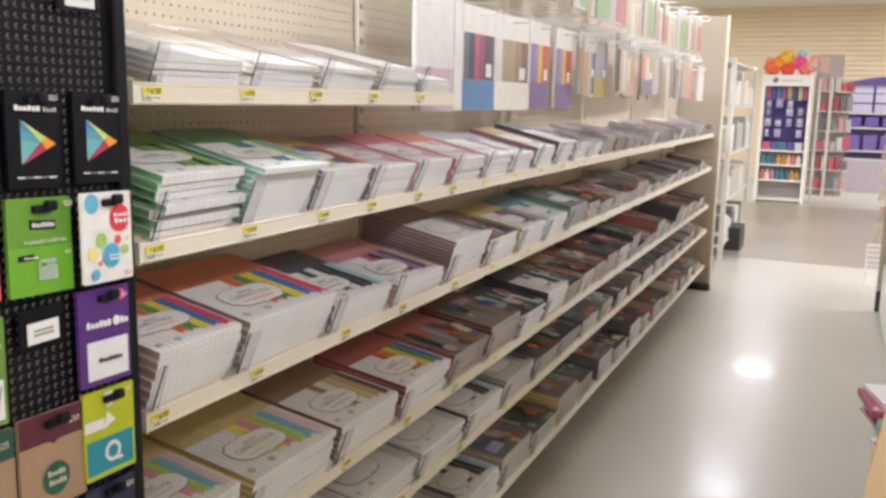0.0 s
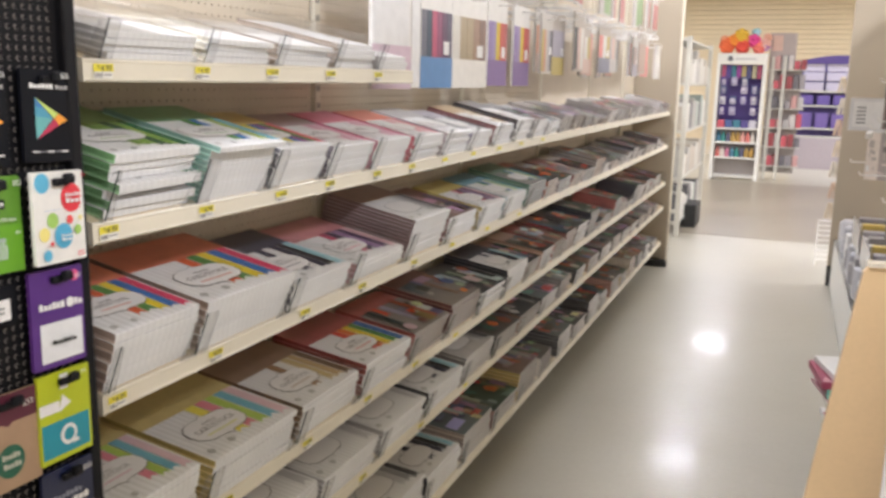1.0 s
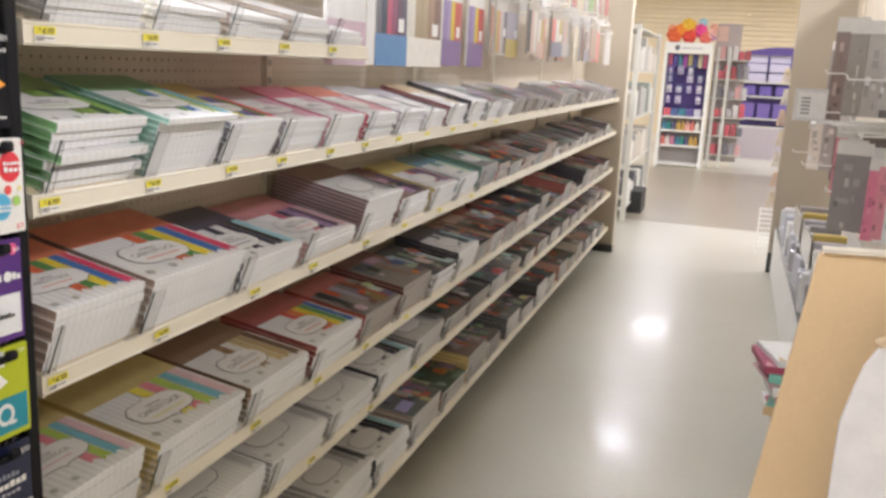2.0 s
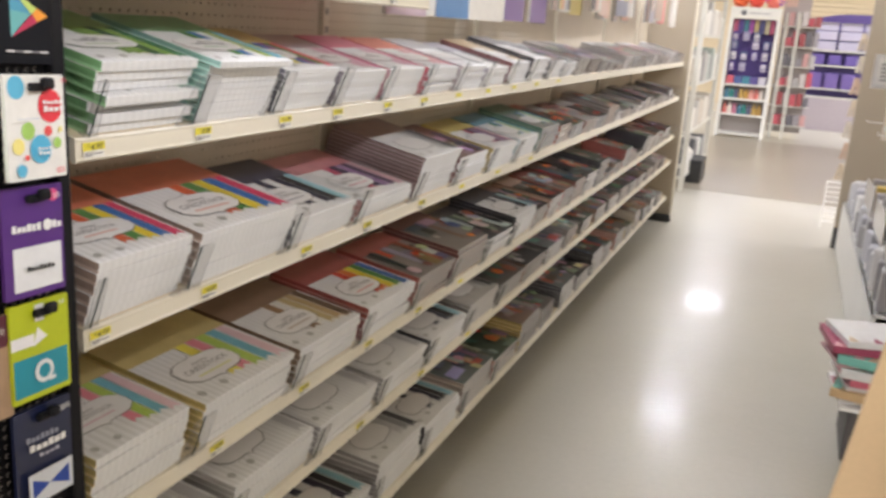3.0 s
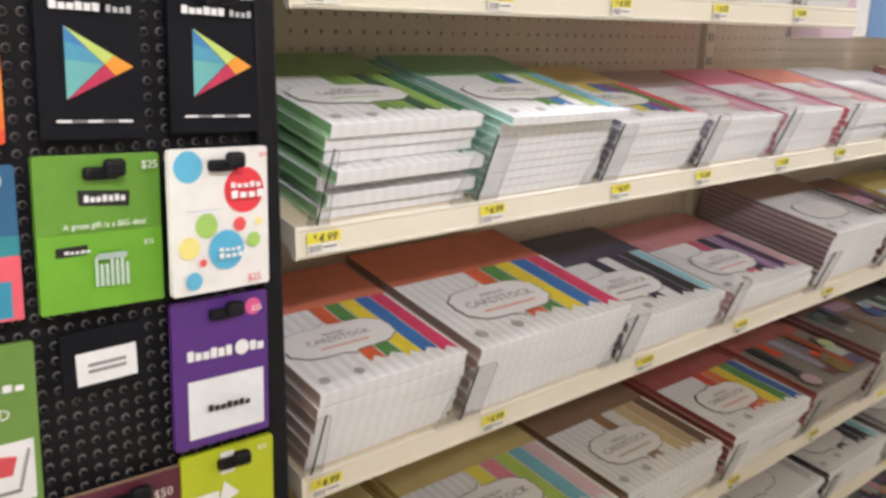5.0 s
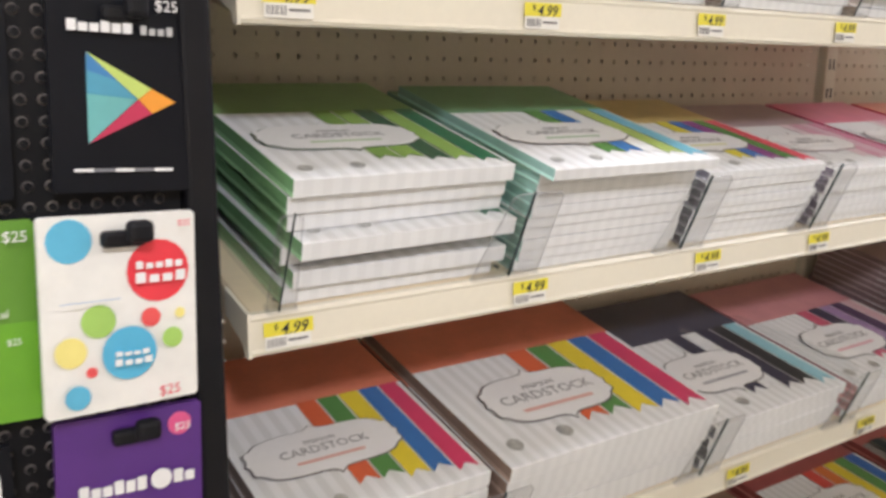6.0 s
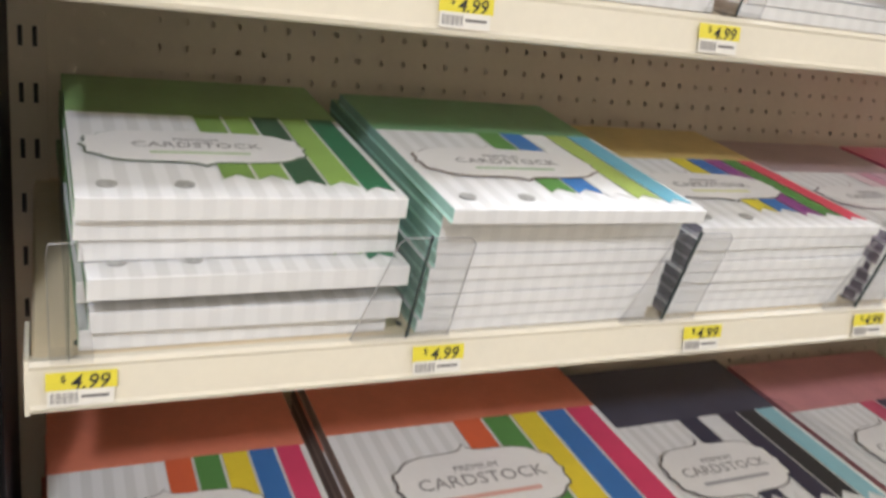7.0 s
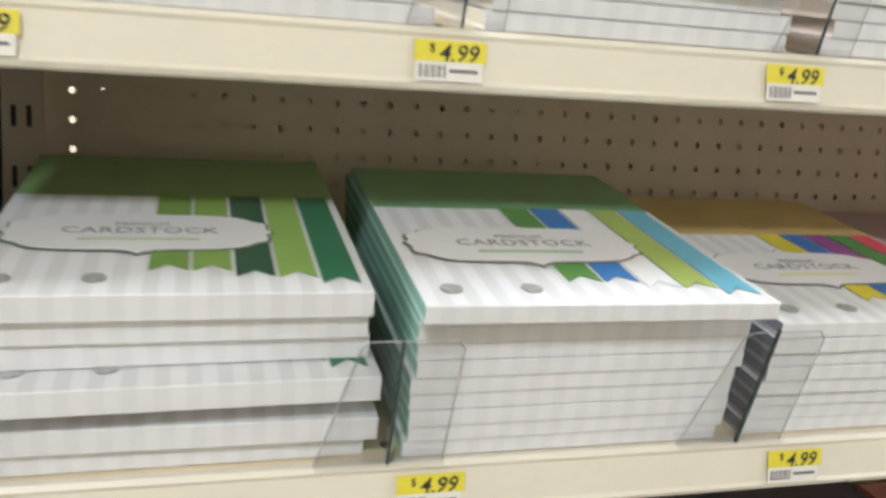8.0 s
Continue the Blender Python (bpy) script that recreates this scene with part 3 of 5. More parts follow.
MIX3 = ((0.80, 0.68, 0.03), (0.03, 0.17, 0.5), (0.30, 0.05, 0.28), (0.08, 0.28, 0.05), (0.78, 0.06, 0.12))
NAVY = ((0.015, 0.015, 0.05), (0.85, 0.85, 0.85), (0.02, 0.015, 0.05), (0.01, 0.01, 0.012), (0.30, 0.58, 0.66))
PINKS = ((0.60, 0.08, 0.16), (0.03, 0.02, 0.06), (0.36, 0.22, 0.42), (0.08, 0.03, 0.1), (0.72, 0.45, 0.5))
PASTEL = ((0.85, 0.75, 0.08), (0.80, 0.25, 0.33), (0.45, 0.62, 0.10), (0.18, 0.50, 0.62), (0.78, 0.55, 0.60))
BROWNS = ((0.32, 0.18, 0.08), (0.85, 0.84, 0.8), (0.62, 0.50, 0.25), (0.55, 0.40, 0.2), (0.14, 0.07, 0.03))
RAIN = ((0.7, 0.06, 0.04), (0.8, 0.2, 0.03), (0.85, 0.66, 0.02), (0.1, 0.3, 0.06), (0.02, 0.13, 0.45))
GREYS = ((0.6, 0.6, 0.6), (0.35, 0.35, 0.36), (0.05, 0.05, 0.06))
REDS = ((0.75, 0.3, 0.35), (0.8, 0.5, 0.5), (0.85, 0.6, 0.65), (0.62, 0.05, 0.10))
ROSES = ((0.80, 0.62, 0.66), (0.70, 0.34, 0.46), (0.78, 0.52, 0.6), (0.72, 0.22, 0.38))
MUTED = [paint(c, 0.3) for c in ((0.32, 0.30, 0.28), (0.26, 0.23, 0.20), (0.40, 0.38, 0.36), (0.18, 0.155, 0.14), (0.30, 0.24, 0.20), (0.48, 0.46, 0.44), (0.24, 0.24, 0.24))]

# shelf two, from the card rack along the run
# green side tones here are lightened for haze
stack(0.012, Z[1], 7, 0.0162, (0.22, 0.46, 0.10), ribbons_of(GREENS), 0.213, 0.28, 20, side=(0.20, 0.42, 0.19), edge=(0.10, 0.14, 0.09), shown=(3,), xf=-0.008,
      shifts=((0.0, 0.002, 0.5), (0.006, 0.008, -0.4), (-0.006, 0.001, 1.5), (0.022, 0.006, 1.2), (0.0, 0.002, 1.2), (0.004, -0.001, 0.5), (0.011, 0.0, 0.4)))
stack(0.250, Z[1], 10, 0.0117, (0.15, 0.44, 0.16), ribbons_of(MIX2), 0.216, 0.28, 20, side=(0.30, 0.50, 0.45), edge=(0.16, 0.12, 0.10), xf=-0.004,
      shifts=tuple((0.0014 * i + 0.0006 * (i % 3), 0.0008 * (i * 7 % 4), 0.2) for i in range(9)) + ((0.034, -0.003, -0.6),))
# yellow paper; the purple-grey side colour paints the shade between the stacks
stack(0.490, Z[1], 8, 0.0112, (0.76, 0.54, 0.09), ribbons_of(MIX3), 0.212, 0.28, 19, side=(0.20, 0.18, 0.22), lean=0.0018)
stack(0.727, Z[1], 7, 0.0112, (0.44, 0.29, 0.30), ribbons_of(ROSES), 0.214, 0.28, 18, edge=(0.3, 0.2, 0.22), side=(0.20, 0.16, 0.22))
stack(0.962, Z[1], 6, 0.0130, (0.80, 0.05, 0.19), ribbons_of(ROSES), 0.214, 0.28, 18)
x2 = [((0.92, 0.17, 0.07), 6, (0.55, 0.05, 0.1)), ((0.42, 0.41, 0.41), 6, None), ((0.40, 0.36, 0.44), 5, None), ((0.55, 0.36, 0.12), 6, (0.22, 0.08, 0.08)), ((0.16, 0.15, 0.15), 7, (0.05, 0.045, 0.05)), ((0.30, 0.30, 0.30), 8, None), ((0.5, 0.5, 0.5), 7, None), ((0.36, 0.31, 0.27), 5, None), ((0.25, 0.2, 0.17), 5, None)]
dull = [((0.42, 0.40, 0.38), 5, None), ((0.30, 0.26, 0.23), 5, None), ((0.52, 0.50, 0.48), 6, None), ((0.16, 0.14, 0.14), 5, None)]
yy, i = 1.207, 0
while yy < RUN - 0.24:
    c, nn, sd = x2[i] if i < len(x2) else rng.choice(dull)
    w = 0.212 if yy < 2.4 else rng.uniform(0.18, 0.23)
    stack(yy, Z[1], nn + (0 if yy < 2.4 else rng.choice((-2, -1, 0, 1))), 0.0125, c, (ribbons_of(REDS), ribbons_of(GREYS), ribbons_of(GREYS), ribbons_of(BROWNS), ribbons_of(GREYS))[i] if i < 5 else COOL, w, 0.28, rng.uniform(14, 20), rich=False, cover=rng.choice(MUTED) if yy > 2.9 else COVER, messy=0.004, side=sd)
    yy += 0.245 if yy < 2.4 else w + 0.03
    i += 1
for i in range(26):
    y = (0.008, 0.240, 0.479, 0.716, 0.950, 1.192)[i] if i < 6 else 1.2 + (i - 5) * 0.245
    if y < RUN - 0.05:
        divider(y, Z[1], 1.0, y < 2.5, -0.33 if i == 0 else 1)

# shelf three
# brown side tones are lightened for haze too
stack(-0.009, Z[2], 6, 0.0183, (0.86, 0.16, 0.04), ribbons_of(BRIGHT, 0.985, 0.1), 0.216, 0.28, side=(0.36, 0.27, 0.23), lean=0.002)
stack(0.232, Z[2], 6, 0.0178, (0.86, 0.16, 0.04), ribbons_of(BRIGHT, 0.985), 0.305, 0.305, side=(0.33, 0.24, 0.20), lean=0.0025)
stack(0.552, Z[2], 4, 0.0168, (0.042, 0.042, 0.090), ribbons_of(NAVY, 0.985), 0.275, 0.305, lean=0.003)
stack(0.852, Z[2], 4, 0.0145, (0.66, 0.20, 0.22), ribbons_of(PINKS, 0.985), 0.29, 0.305, lean=0.003)
stack(1.195, Z[2], 11, 0.0112, (0.40, 0.23, 0.21), ribbons_of(GREYS), 0.27, 0.30, rich=False, side=(0.22, 0.16, 0.165), xf=-0.01)
x3 = [((0.26, 0.06, 0.05), 5), ((0.62, 0.48, 0.05), 5), ((0.10, 0.33, 0.45), 5), ((0.12, 0.28, 0.18), 6), ((0.6, 0.12, 0.06), 5), ((0.3, 0.28, 0.28), 4)]
yy, i = 1.495, 0
while yy < RUN - 0.3:
    c, nn = x3[i % 6] if yy < 3.4 else rng.choice((((0.3, 0.26, 0.24), 4), ((0.45, 0.4, 0.36), 4), ((0.12, 0.1, 0.1), 3)))
    w = 0.27 if yy < 2.4 else rng.uniform(0.18, 0.27)
    rb = (COOL, ribbons_of(PINKS), ribbons_of(MIX2), ribbons_of(MIX2), WARM, WARM)[i] if i < 6 else rng.choice((COOL, COOL, WARM))
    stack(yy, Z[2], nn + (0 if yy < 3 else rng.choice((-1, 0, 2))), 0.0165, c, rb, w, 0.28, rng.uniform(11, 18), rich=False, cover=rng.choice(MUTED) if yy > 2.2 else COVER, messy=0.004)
    yy += w + 0.03
    i += 1
for i in range(24):
    y = (-0.006, 0.220, 0.545, 0.838, 1.178, 1.480)[i] if i < 6 else 1.480 + (i - 5) * 0.30
    if y < RUN - 0.05:
        divider(y, Z[2], 1.0, y < 2.5, -0.33 if i == 0 else 1)

# shelf four
stack(-0.02, Z[3], 7, 0.0165, (0.62, 0.47, 0.10), ribbons_of(PASTEL[1:], 0.985), 0.225, 0.29, 14)
stack(0.255, Z[3], 6, 0.0160, (0.62, 0.47, 0.10), ribbons_of(PASTEL, 0.985), 0.305, 0.30, 16)
stack(0.59, Z[3], 6, 0.0150, (0.26, 0.13, 0.06), ribbons_of(BROWNS, 0.985), 0.285, 0.30, 16)
stack(0.91, Z[3], 6, 0.0155, (0.42, 0.04, 0.03), ribbons_of(RAIN, 0.985), 0.285, 0.30, 16)
x4 = [((0.45, 0.06, 0.04), 6, RAIN), ((0.22, 0.06, 0.05), 7, RAIN), ((0.03, 0.03, 0.04), 5, NAVY), ((0.03, 0.035, 0.06), 7, GREYS), ((0.4, 0.2, 0.12), 5, BROWNS), ((0.5, 0.3, 0.2), 6, RAIN)]
yy, i = 1.235, 0
while yy < RUN - 0.3:
    c, nn, rb = x4[i % 6]
    w = 0.275 if yy < 2.4 else rng.uniform(0.18, 0.275)
    stack(yy, Z[3], nn + (0 if yy < 3 else rng.choice((-2, 0, 2))), 0.0155, c, (WARM, WARM, COOL, ribbons_of(NAVY), WARM, WARM, COOL)[i % 7] if yy < 3.6 else rng.choice((WARM, COOL)), w, 0.28, rng.uniform(11, 17), rich=False, cover=paint((0.34, 0.30, 0.27), 0.3) if i < 2 else rng.choice(MUTED) if i not in (2, 3) else COVER, messy=0.004)
    yy += w + 0.025
    i += 1
for i in range(23):
    y = (0.23, 0.575, 0.893, 1.21)[i] if i < 4 else 1.21 + (i - 3) * 0.30
    if y < RUN - 0.05:
        divider(y, Z[3], 1.0, y < 2.2)

# shelf five and the bottom deck
WHITES = ((0.55, 0.55, 0.56),)
for k, y_start, step, tl in ((4, 0.02, 0.335, 12), (5, 0.02, 0.34, 12)):
    yy, i = y_start, 0
    while yy < RUN - 0.33:
        if k == 4:
            c, rb = [((0.55, 0.52, 0.5), WHITES), ((0.66, 0.64, 0.63), WHITES), ((0.5, 0.48, 0.5), WHITES), ((0.62, 0.6, 0.6), WHITES), ((0.06, 0.055, 0.06), NAVY), ((0.35, 0.32, 0.3), GREYS), ((0.10, 0.09, 0.09), GREYS), ((0.4, 0.22, 0.15), BROWNS)][i % 8 if i < 4 else 4 + i % 4]
            nn = (5, 6, 5, 5)[i % 4]
        else:
            c, rb = [((0.62, 0.47, 0.10), PASTEL), ((0.6, 0.55, 0.5), GREYS), ((0.05, 0.05, 0.06), NAVY), ((0.4, 0.38, 0.38), GREYS), ((0.05, 0.05, 0.06), NAVY), ((0.45, 0.35, 0.28), BROWNS), ((0.55, 0.25, 0.2), RAIN)][i % 7]
            nn = (6, 7, 5, 8)[i % 4]
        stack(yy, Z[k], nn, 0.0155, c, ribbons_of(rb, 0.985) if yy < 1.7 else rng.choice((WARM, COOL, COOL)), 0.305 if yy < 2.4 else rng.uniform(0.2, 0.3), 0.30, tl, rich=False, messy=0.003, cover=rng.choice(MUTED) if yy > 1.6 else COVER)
        divider(yy - 0.014, Z[k], 1.0, yy < 2.2)
        yy += step
        i += 1
# top shelf of the first section: low piles in clear bags
for y0, w, n, c, sd, tl in ((0.03, 0.225, 4, (0.60, 0.58, 0.57), None, 17), (0.29, 0.205, 4, (0.74, 0.68, 0.50), None, 18), (0.53, 0.215, 4, (0.55, 0.52, 0.48), (0.36, 0.29, 0.23), 21), (0.775, 0.195, 5, (0.66, 0.65, 0.64), (0.40, 0.33, 0.27), 17), (1.0, 0.19, 3, (0.5, 0.48, 0.48), None, 12)):
    stack(y0, Z[0], n, 0.0115, c, None, w, 0.28, tl, art_on=False, cover=COVER, messy=0.006, vcf=0.45, label="shrink-wrapped pack of pale paper in a clear bag", group="packs of paper", side=sd, skew=rng.uniform(-3, 3))
    divider(y0 - 0.014, Z[0], 0.75, True)
    if y0 in (0.53, 1.0):
        continue
    bg = part("clear_bag", box_bm(-0.27, -0.02, y0 + 0.004, y0 + w - 0.004, 0, 0.012, 0.005, 2), BAG, None, "", pose(-0.008, 0, Z[0] + 0.004, 0, SLOPE[0], 0) @ pose(0, 0, n * 0.0122 + 0.004))
    bg.visible_shadow = False
    tagged(bg, "loose clear plastic bag flap over the papers", "plastic bag", "clear bags")

tagged(place("far_cardstock_packs", FAR.build("far_cardstock_packs")), "many shrink-wrapped packs of coloured cardstock piled along the shelves", "cardstock packs", "", "stuff")

# ---- gift card rack ----
# grey that paints the light caught on the rims of the rack's holes
LIT_RIM = mat("lit_rim", (0.19, 0.17, 0.16), 0.35, 0.3, 60)


def card_panel_mesh(w, z0, z1, pitch=0.0142, r=0.0040):
    """Black sheet with a grid of small round bosses, sides toned as lit hole rims."""
    ny, nz = int(w / pitch), int((z1 - z0) / pitch)
    vs, fs, ids = [(0, 0, z0), (0, w, z0), (0, w, z1), (0, 0, z1)], [(0, 1, 2, 3)], [0]
    for j in range(nz):
        for i in range(ny):
            a, b, k = (i + 0.5) * pitch, z0 + (j + 0.5) * pitch, len(vs)
            for h, q in ((0.0002, 1.0), (0.0022, 0.72)):
                vs += [(h, a + r * q * math.cos(c * math.pi / 4), b + r * q * math.sin(c * math.pi / 4)) for c in range(8)]
            fs += [(k + c, k + (c + 1) % 8, k + 8 + (c + 1) % 8, k + 8 + c) for c in range(8)] + [tuple(range(k + 8, k + 16))]
            ids += [1] * 8 + [0]
    return mesh_of("perforated_panel", vs, fs, [BLACK, LIT_RIM], ids)


rack = empty("gift_card_rack", pose(0, -0.018, 0), "black perforated gift card rack beside the shelves", "card rack")
place("perforated_panel", card_panel_mesh(0.42, 0.75, 1.98), rack, pose(0.002, -0.468, 0))
box_part("back_panel", (-0.03, -0.008, -0.75, -0.048, 0.1, 2.0), BLACK, rack, 0.002)
box_part("lower_panel", (-0.012, 0.001, -0.75, -0.047, 0.1, 0.75), BLACK, rack, 0.002)
box_part("side_panel", (-0.012, 0.001, -0.75, -0.469, 0.75, 1.98), BLACK, rack, 0.002)
box_part("frame_post", (-0.05, 0.016, -0.047, -0.024, 0.0, 2.02), BLACK, rack, 0.004)
# assumed wall, added to shade the shelf end and close a bright gap
box_part("side_wall", (-0.42, -0.05, -0.034, -0.0145, 0.0, 2.02), BLACK, rack, 0.002)
box_part("frame_post", (-0.05, 0.016, -0.78, -0.75, 0.0, 2.02), BLACK, rack, 0.004)
box_part("top_bar", (-0.05, 0.016, -0.75, -0.047, 1.98, 2.02), BLACK, rack, 0.004)
box_part("base", (-0.05, 0.016, -0.75, -0.047, 0.0, 0.1), BLACK, rack, 0.004)


def gift_card(y0, z0, w, h, base_mat, shapes, label, texts=(), turn=2.0, x=0.022):
    """A hanging card: rounded carrier, printed shapes (poly, material), and a black hook at its top."""
    r = 0.002
    poly = [(r, 0), (w - r, 0), (w, r), (w, h - r), (w - r, h), (r, h), (0, h - r), (0, r)]
    root = empty("gift_card", pose(x, y0, z0) @ pose(0, 0, 0, 88, 0, 90 + turn) @ pose(0, 0, 0, 0, 0, -2.5), label, "gift card", "gift cards")
    place("carrier", slab_mesh("carrier", poly, 0.006, base_mat), root)
    for i, (pl, mt) in enumerate(shapes):
        place("printed_shape", slab_mesh("printed_shape", pl, 0.0003, mt), root, pose(0, 0, 0.0063 + 0.0004 * i))
    for words, size, u, v, mt in texts:
        place("printed_value", text_mesh(words, size, mt), root, pose(u, v, 0.0063 + 0.0004 * len(shapes)))
    part("hook", box_bm(w * 0.36, w * 0.64, h - 0.021, h - 0.010, 0.006, 0.016, 0.003), BLACK, root)
    part("hook_tip", box_bm(w * 0.50, w * 0.67, h - 0.018, h - 0.003, 0.012, 0.024, 0.004), BLACK, root)
    return root


PW, PK = paint((0.85, 0.85, 0.85), 0.35), paint((0.02, 0.02, 0.02), 0.35)


def triangle_card(y0, z0, w, h):
    a, b, c = (0.255 * w, 0.695 * h), (0.255 * w, 0.245 * h), (0.90 * w, 0.46 * h)
    mid = lambda p, q, f: (p[0] + (q[0] - p[0]) * f, p[1] + (q[1] - p[1]) * f)
    ce = (0.62 * w, 0.47 * h)
    m1, m2 = mid(a, c, 0.72), mid(b, c, 0.72)
    sh = [([a, b, ce], paint((0.16, 0.48, 0.48))), ([a, mid(a, b, 0.45), ce], paint((0.09, 0.36, 0.52))), ([a, mid(a, b, 0.2), mid(a, ce, 0.6)], paint((0.06, 0.24, 0.52))), ([a, ce, m1], paint((0.56, 0.70, 0.18))), ([b, m2, ce], paint((0.55, 0.035, 0.10))), ([ce, m2, c, m1], paint((0.86, 0.34, 0.04)))] + [(rect((0.14 + 0.145 * q) * w, (0.28 + 0.145 * q) * w, 0.106 * h, 0.122 * h), PW if q % 2 == 0 else paint((0.22, 0.22, 0.24))) for q in range(5)]
    sh += bars(0.12 * w, 0.58 * w, 0.79 * h, 0.055 * h, 6, PW, 0.86) + bars(0.63 * w, 0.88 * w, 0.79 * h, 0.045 * h, 4, paint((0.5, 0.5, 0.5)), 0.7)
    gift_card(y0, z0, w, h, BLACK_CARD, sh, "black gift card with a four-coloured triangle emblem", [("$25", 0.0105, 0.82 * w, 0.935 * h, PW)], 2.0, 0.013)


def bars(u0, u1, v, hh, n, mt, frac=0.75):
    st = (u1 - u0) / n
    out = []
    for k in range(n):
        a, b, t = u0 + k * st, u0 + (k + min(0.86, frac)) * st, v + hh * (1.0, 0.74, 0.86, 0.74, 1.0)[(k * 3) % 5]
        c, e = (b - a) * 0.10, (t - v) * 0.08
        out.append(([(a + c, v), (b - c, v), (b, v + e), (b, t - e), (b - c, t), (a + c, t), (a, t - e), (a, v + e)], mt))
    return out


W3, W2, W1 = 0.103, 0.108, 0.108
C3, C2, C1 = -0.173, -0.281, -0.401
triangle_card(-0.154, 1.492, 0.090, 0.133)
triangle_card(-0.265, 1.493, 0.088, 0.133)
w, h = W1, 0.145
gift_card(C1, 1.497, w, h, paint((0.84, 0.09, 0.035)), [(rect(0, w, 0.08 * h, 0.52 * h), paint((0.88, 0.18, 0.03))), (rect(0, w, 0.18 * h, 0.40 * h), paint((0.90, 0.26, 0.03))), (disc(0.80 * w, 0.26 * h, 0.13 * w, 20, 1.2), PW)] + bars(0.3 * w, 0.95 * w, 0.72 * h, 0.05 * h, 6, PW) + bars(0.4 * w, 0.95 * w, 0.62 * h, 0.02 * h, 8, paint((0.85, 0.5, 0.4))), "orange-red gift card with a white emblem")
w, h = W3, 0.133
gift_card(C3 - 0.002, 1.348, w, h, paint((0.84, 0.83, 0.79), 0.35), [(disc(0.18 * w, 0.88 * h, 0.14 * w), paint((0.12, 0.48, 0.70))), (disc(0.74 * w, 0.70 * h, 0.21 * w), paint((0.80, 0.05, 0.07))), (disc(0.34 * w, 0.47 * h, 0.11 * w), paint((0.38, 0.62, 0.14))), (disc(0.68 * w, 0.46 * h, 0.065 * w), paint((0.80, 0.10, 0.10))), (disc(0.16 * w, 0.33 * h, 0.10 * w), paint((0.85, 0.75, 0.25))), (disc(0.53 * w, 0.29 * h, 0.18 * w), paint((0.10, 0.45, 0.68))), (disc(0.82 * w, 0.34 * h, 0.07 * w), paint((0.38, 0.62, 0.14))), (disc(0.19 * w, 0.10 * h, 0.08 * w), paint((0.12, 0.48, 0.70))), (disc(0.28 * w, 0.22 * h, 0.035 * w), paint((0.8, 0.1, 0.1))), (disc(0.87 * w, 0.47 * h, 0.035 * w), paint((0.85, 0.75, 0.25)))] + bars(0.58 * w, 0.90 * w, 0.72 * h, 0.04 * h, 5, PW) + bars(0.57 * w, 0.92 * w, 0.65 * h, 0.055 * h, 4, PW) + bars(0.42 * w, 0.65 * w, 0.29 * h, 0.025 * h, 4, PW) + bars(0.41 * w, 0.66 * w, 0.245 * h, 0.035 * h, 4, PW) + [(rect(0.08 * w, 0.45 * w, 0.59 * h, 0.595 * h), paint((0.45, 0.55, 0.7)))], "white gift card printed with coloured dots", [("$25", 0.010, 0.76 * w, 0.08 * h, paint((0.75, 0.05, 0.1))), ("$25", 0.006, 0.88 * w, 0.95 * h, paint((0.75, 0.05, 0.1)))], 6.0, 0.044)
w, h = W2, 0.134
gift_card(C2, 1.347, w, h, paint((0.14, 0.33, 0.04), 0.35), [(rect(0.0, w, 0.0, 0.5 * h), paint((0.16, 0.42, 0.03))), ([(0.33 * w, 0.68 * h), (0.73 * w, 0.66 * h), (0.74 * w, 0.76 * h), (0.32 * w, 0.78 * h)], PK), ([(0.13 * w, 0.36 * h), (0.38 * w, 0.37 * h), (0.38 * w, 0.43 * h), (0.13 * w, 0.42 * h)], PK)] + bars(0.37 * w, 0.70 * w, 0.70 * h, 0.045 * h, 7, PW) + bars(0.42 * w, 0.70 * w, 0.15 * h, 0.20 * h, 7, paint((0.55, 0.65, 0.6)), 0.6) + [(rect(0.43 * w, 0.67 * w, 0.33 * h, 0.37 * h), paint((0.4, 0.5, 0.45)))] + bars(0.18 * w, 0.38 * w, 0.388 * h, 0.02 * h, 5, PW), "bright green gift card with black name label", [("A great gift is a BIG deal", 0.0072, 0.5 * w, 0.56 * h, PW), ("$25", 0.010, 0.88 * w, 0.93 * h, PW), ("$25", 0.006, 0.85 * w, 0.42 * h, PW)])
w, h = W1, 0.128
gift_card(C1, 1.352, w, h, paint((0.03, 0.13, 0.26), 0.35), [(rect(0, w, 0.42 * h, 0.55 * h), paint((0.03, 0.26, 0.30))), (rect(0.35 * w, w, 0.0, 0.42 * h), paint((0.80, 0.12, 0.16))), ([(0.2 * w, 0.02 * h), (0.62 * w, 0.02 * h), (0.55 * w, 0.25 * h), (0.2 * w, 0.3 * h)], paint((0.05, 0.45, 0.42))), (rect(0.72 * w, 0.92 * w, 0.02 * h, 0.26 * h), paint((0.04, 0.30, 0.45))), (disc(0.52 * w, 0.24 * h, 0.13 * w, 18, 1.2), PW)] + bars(0.4 * w, 0.7 * w, 0.72 * h, 0.05 * h, 4, PW), "blue gift card with a collage of bright shapes", [("$50", 0.014, 0.80 * w, 0.90 * h, PW)])
w, h = W3, 0.148
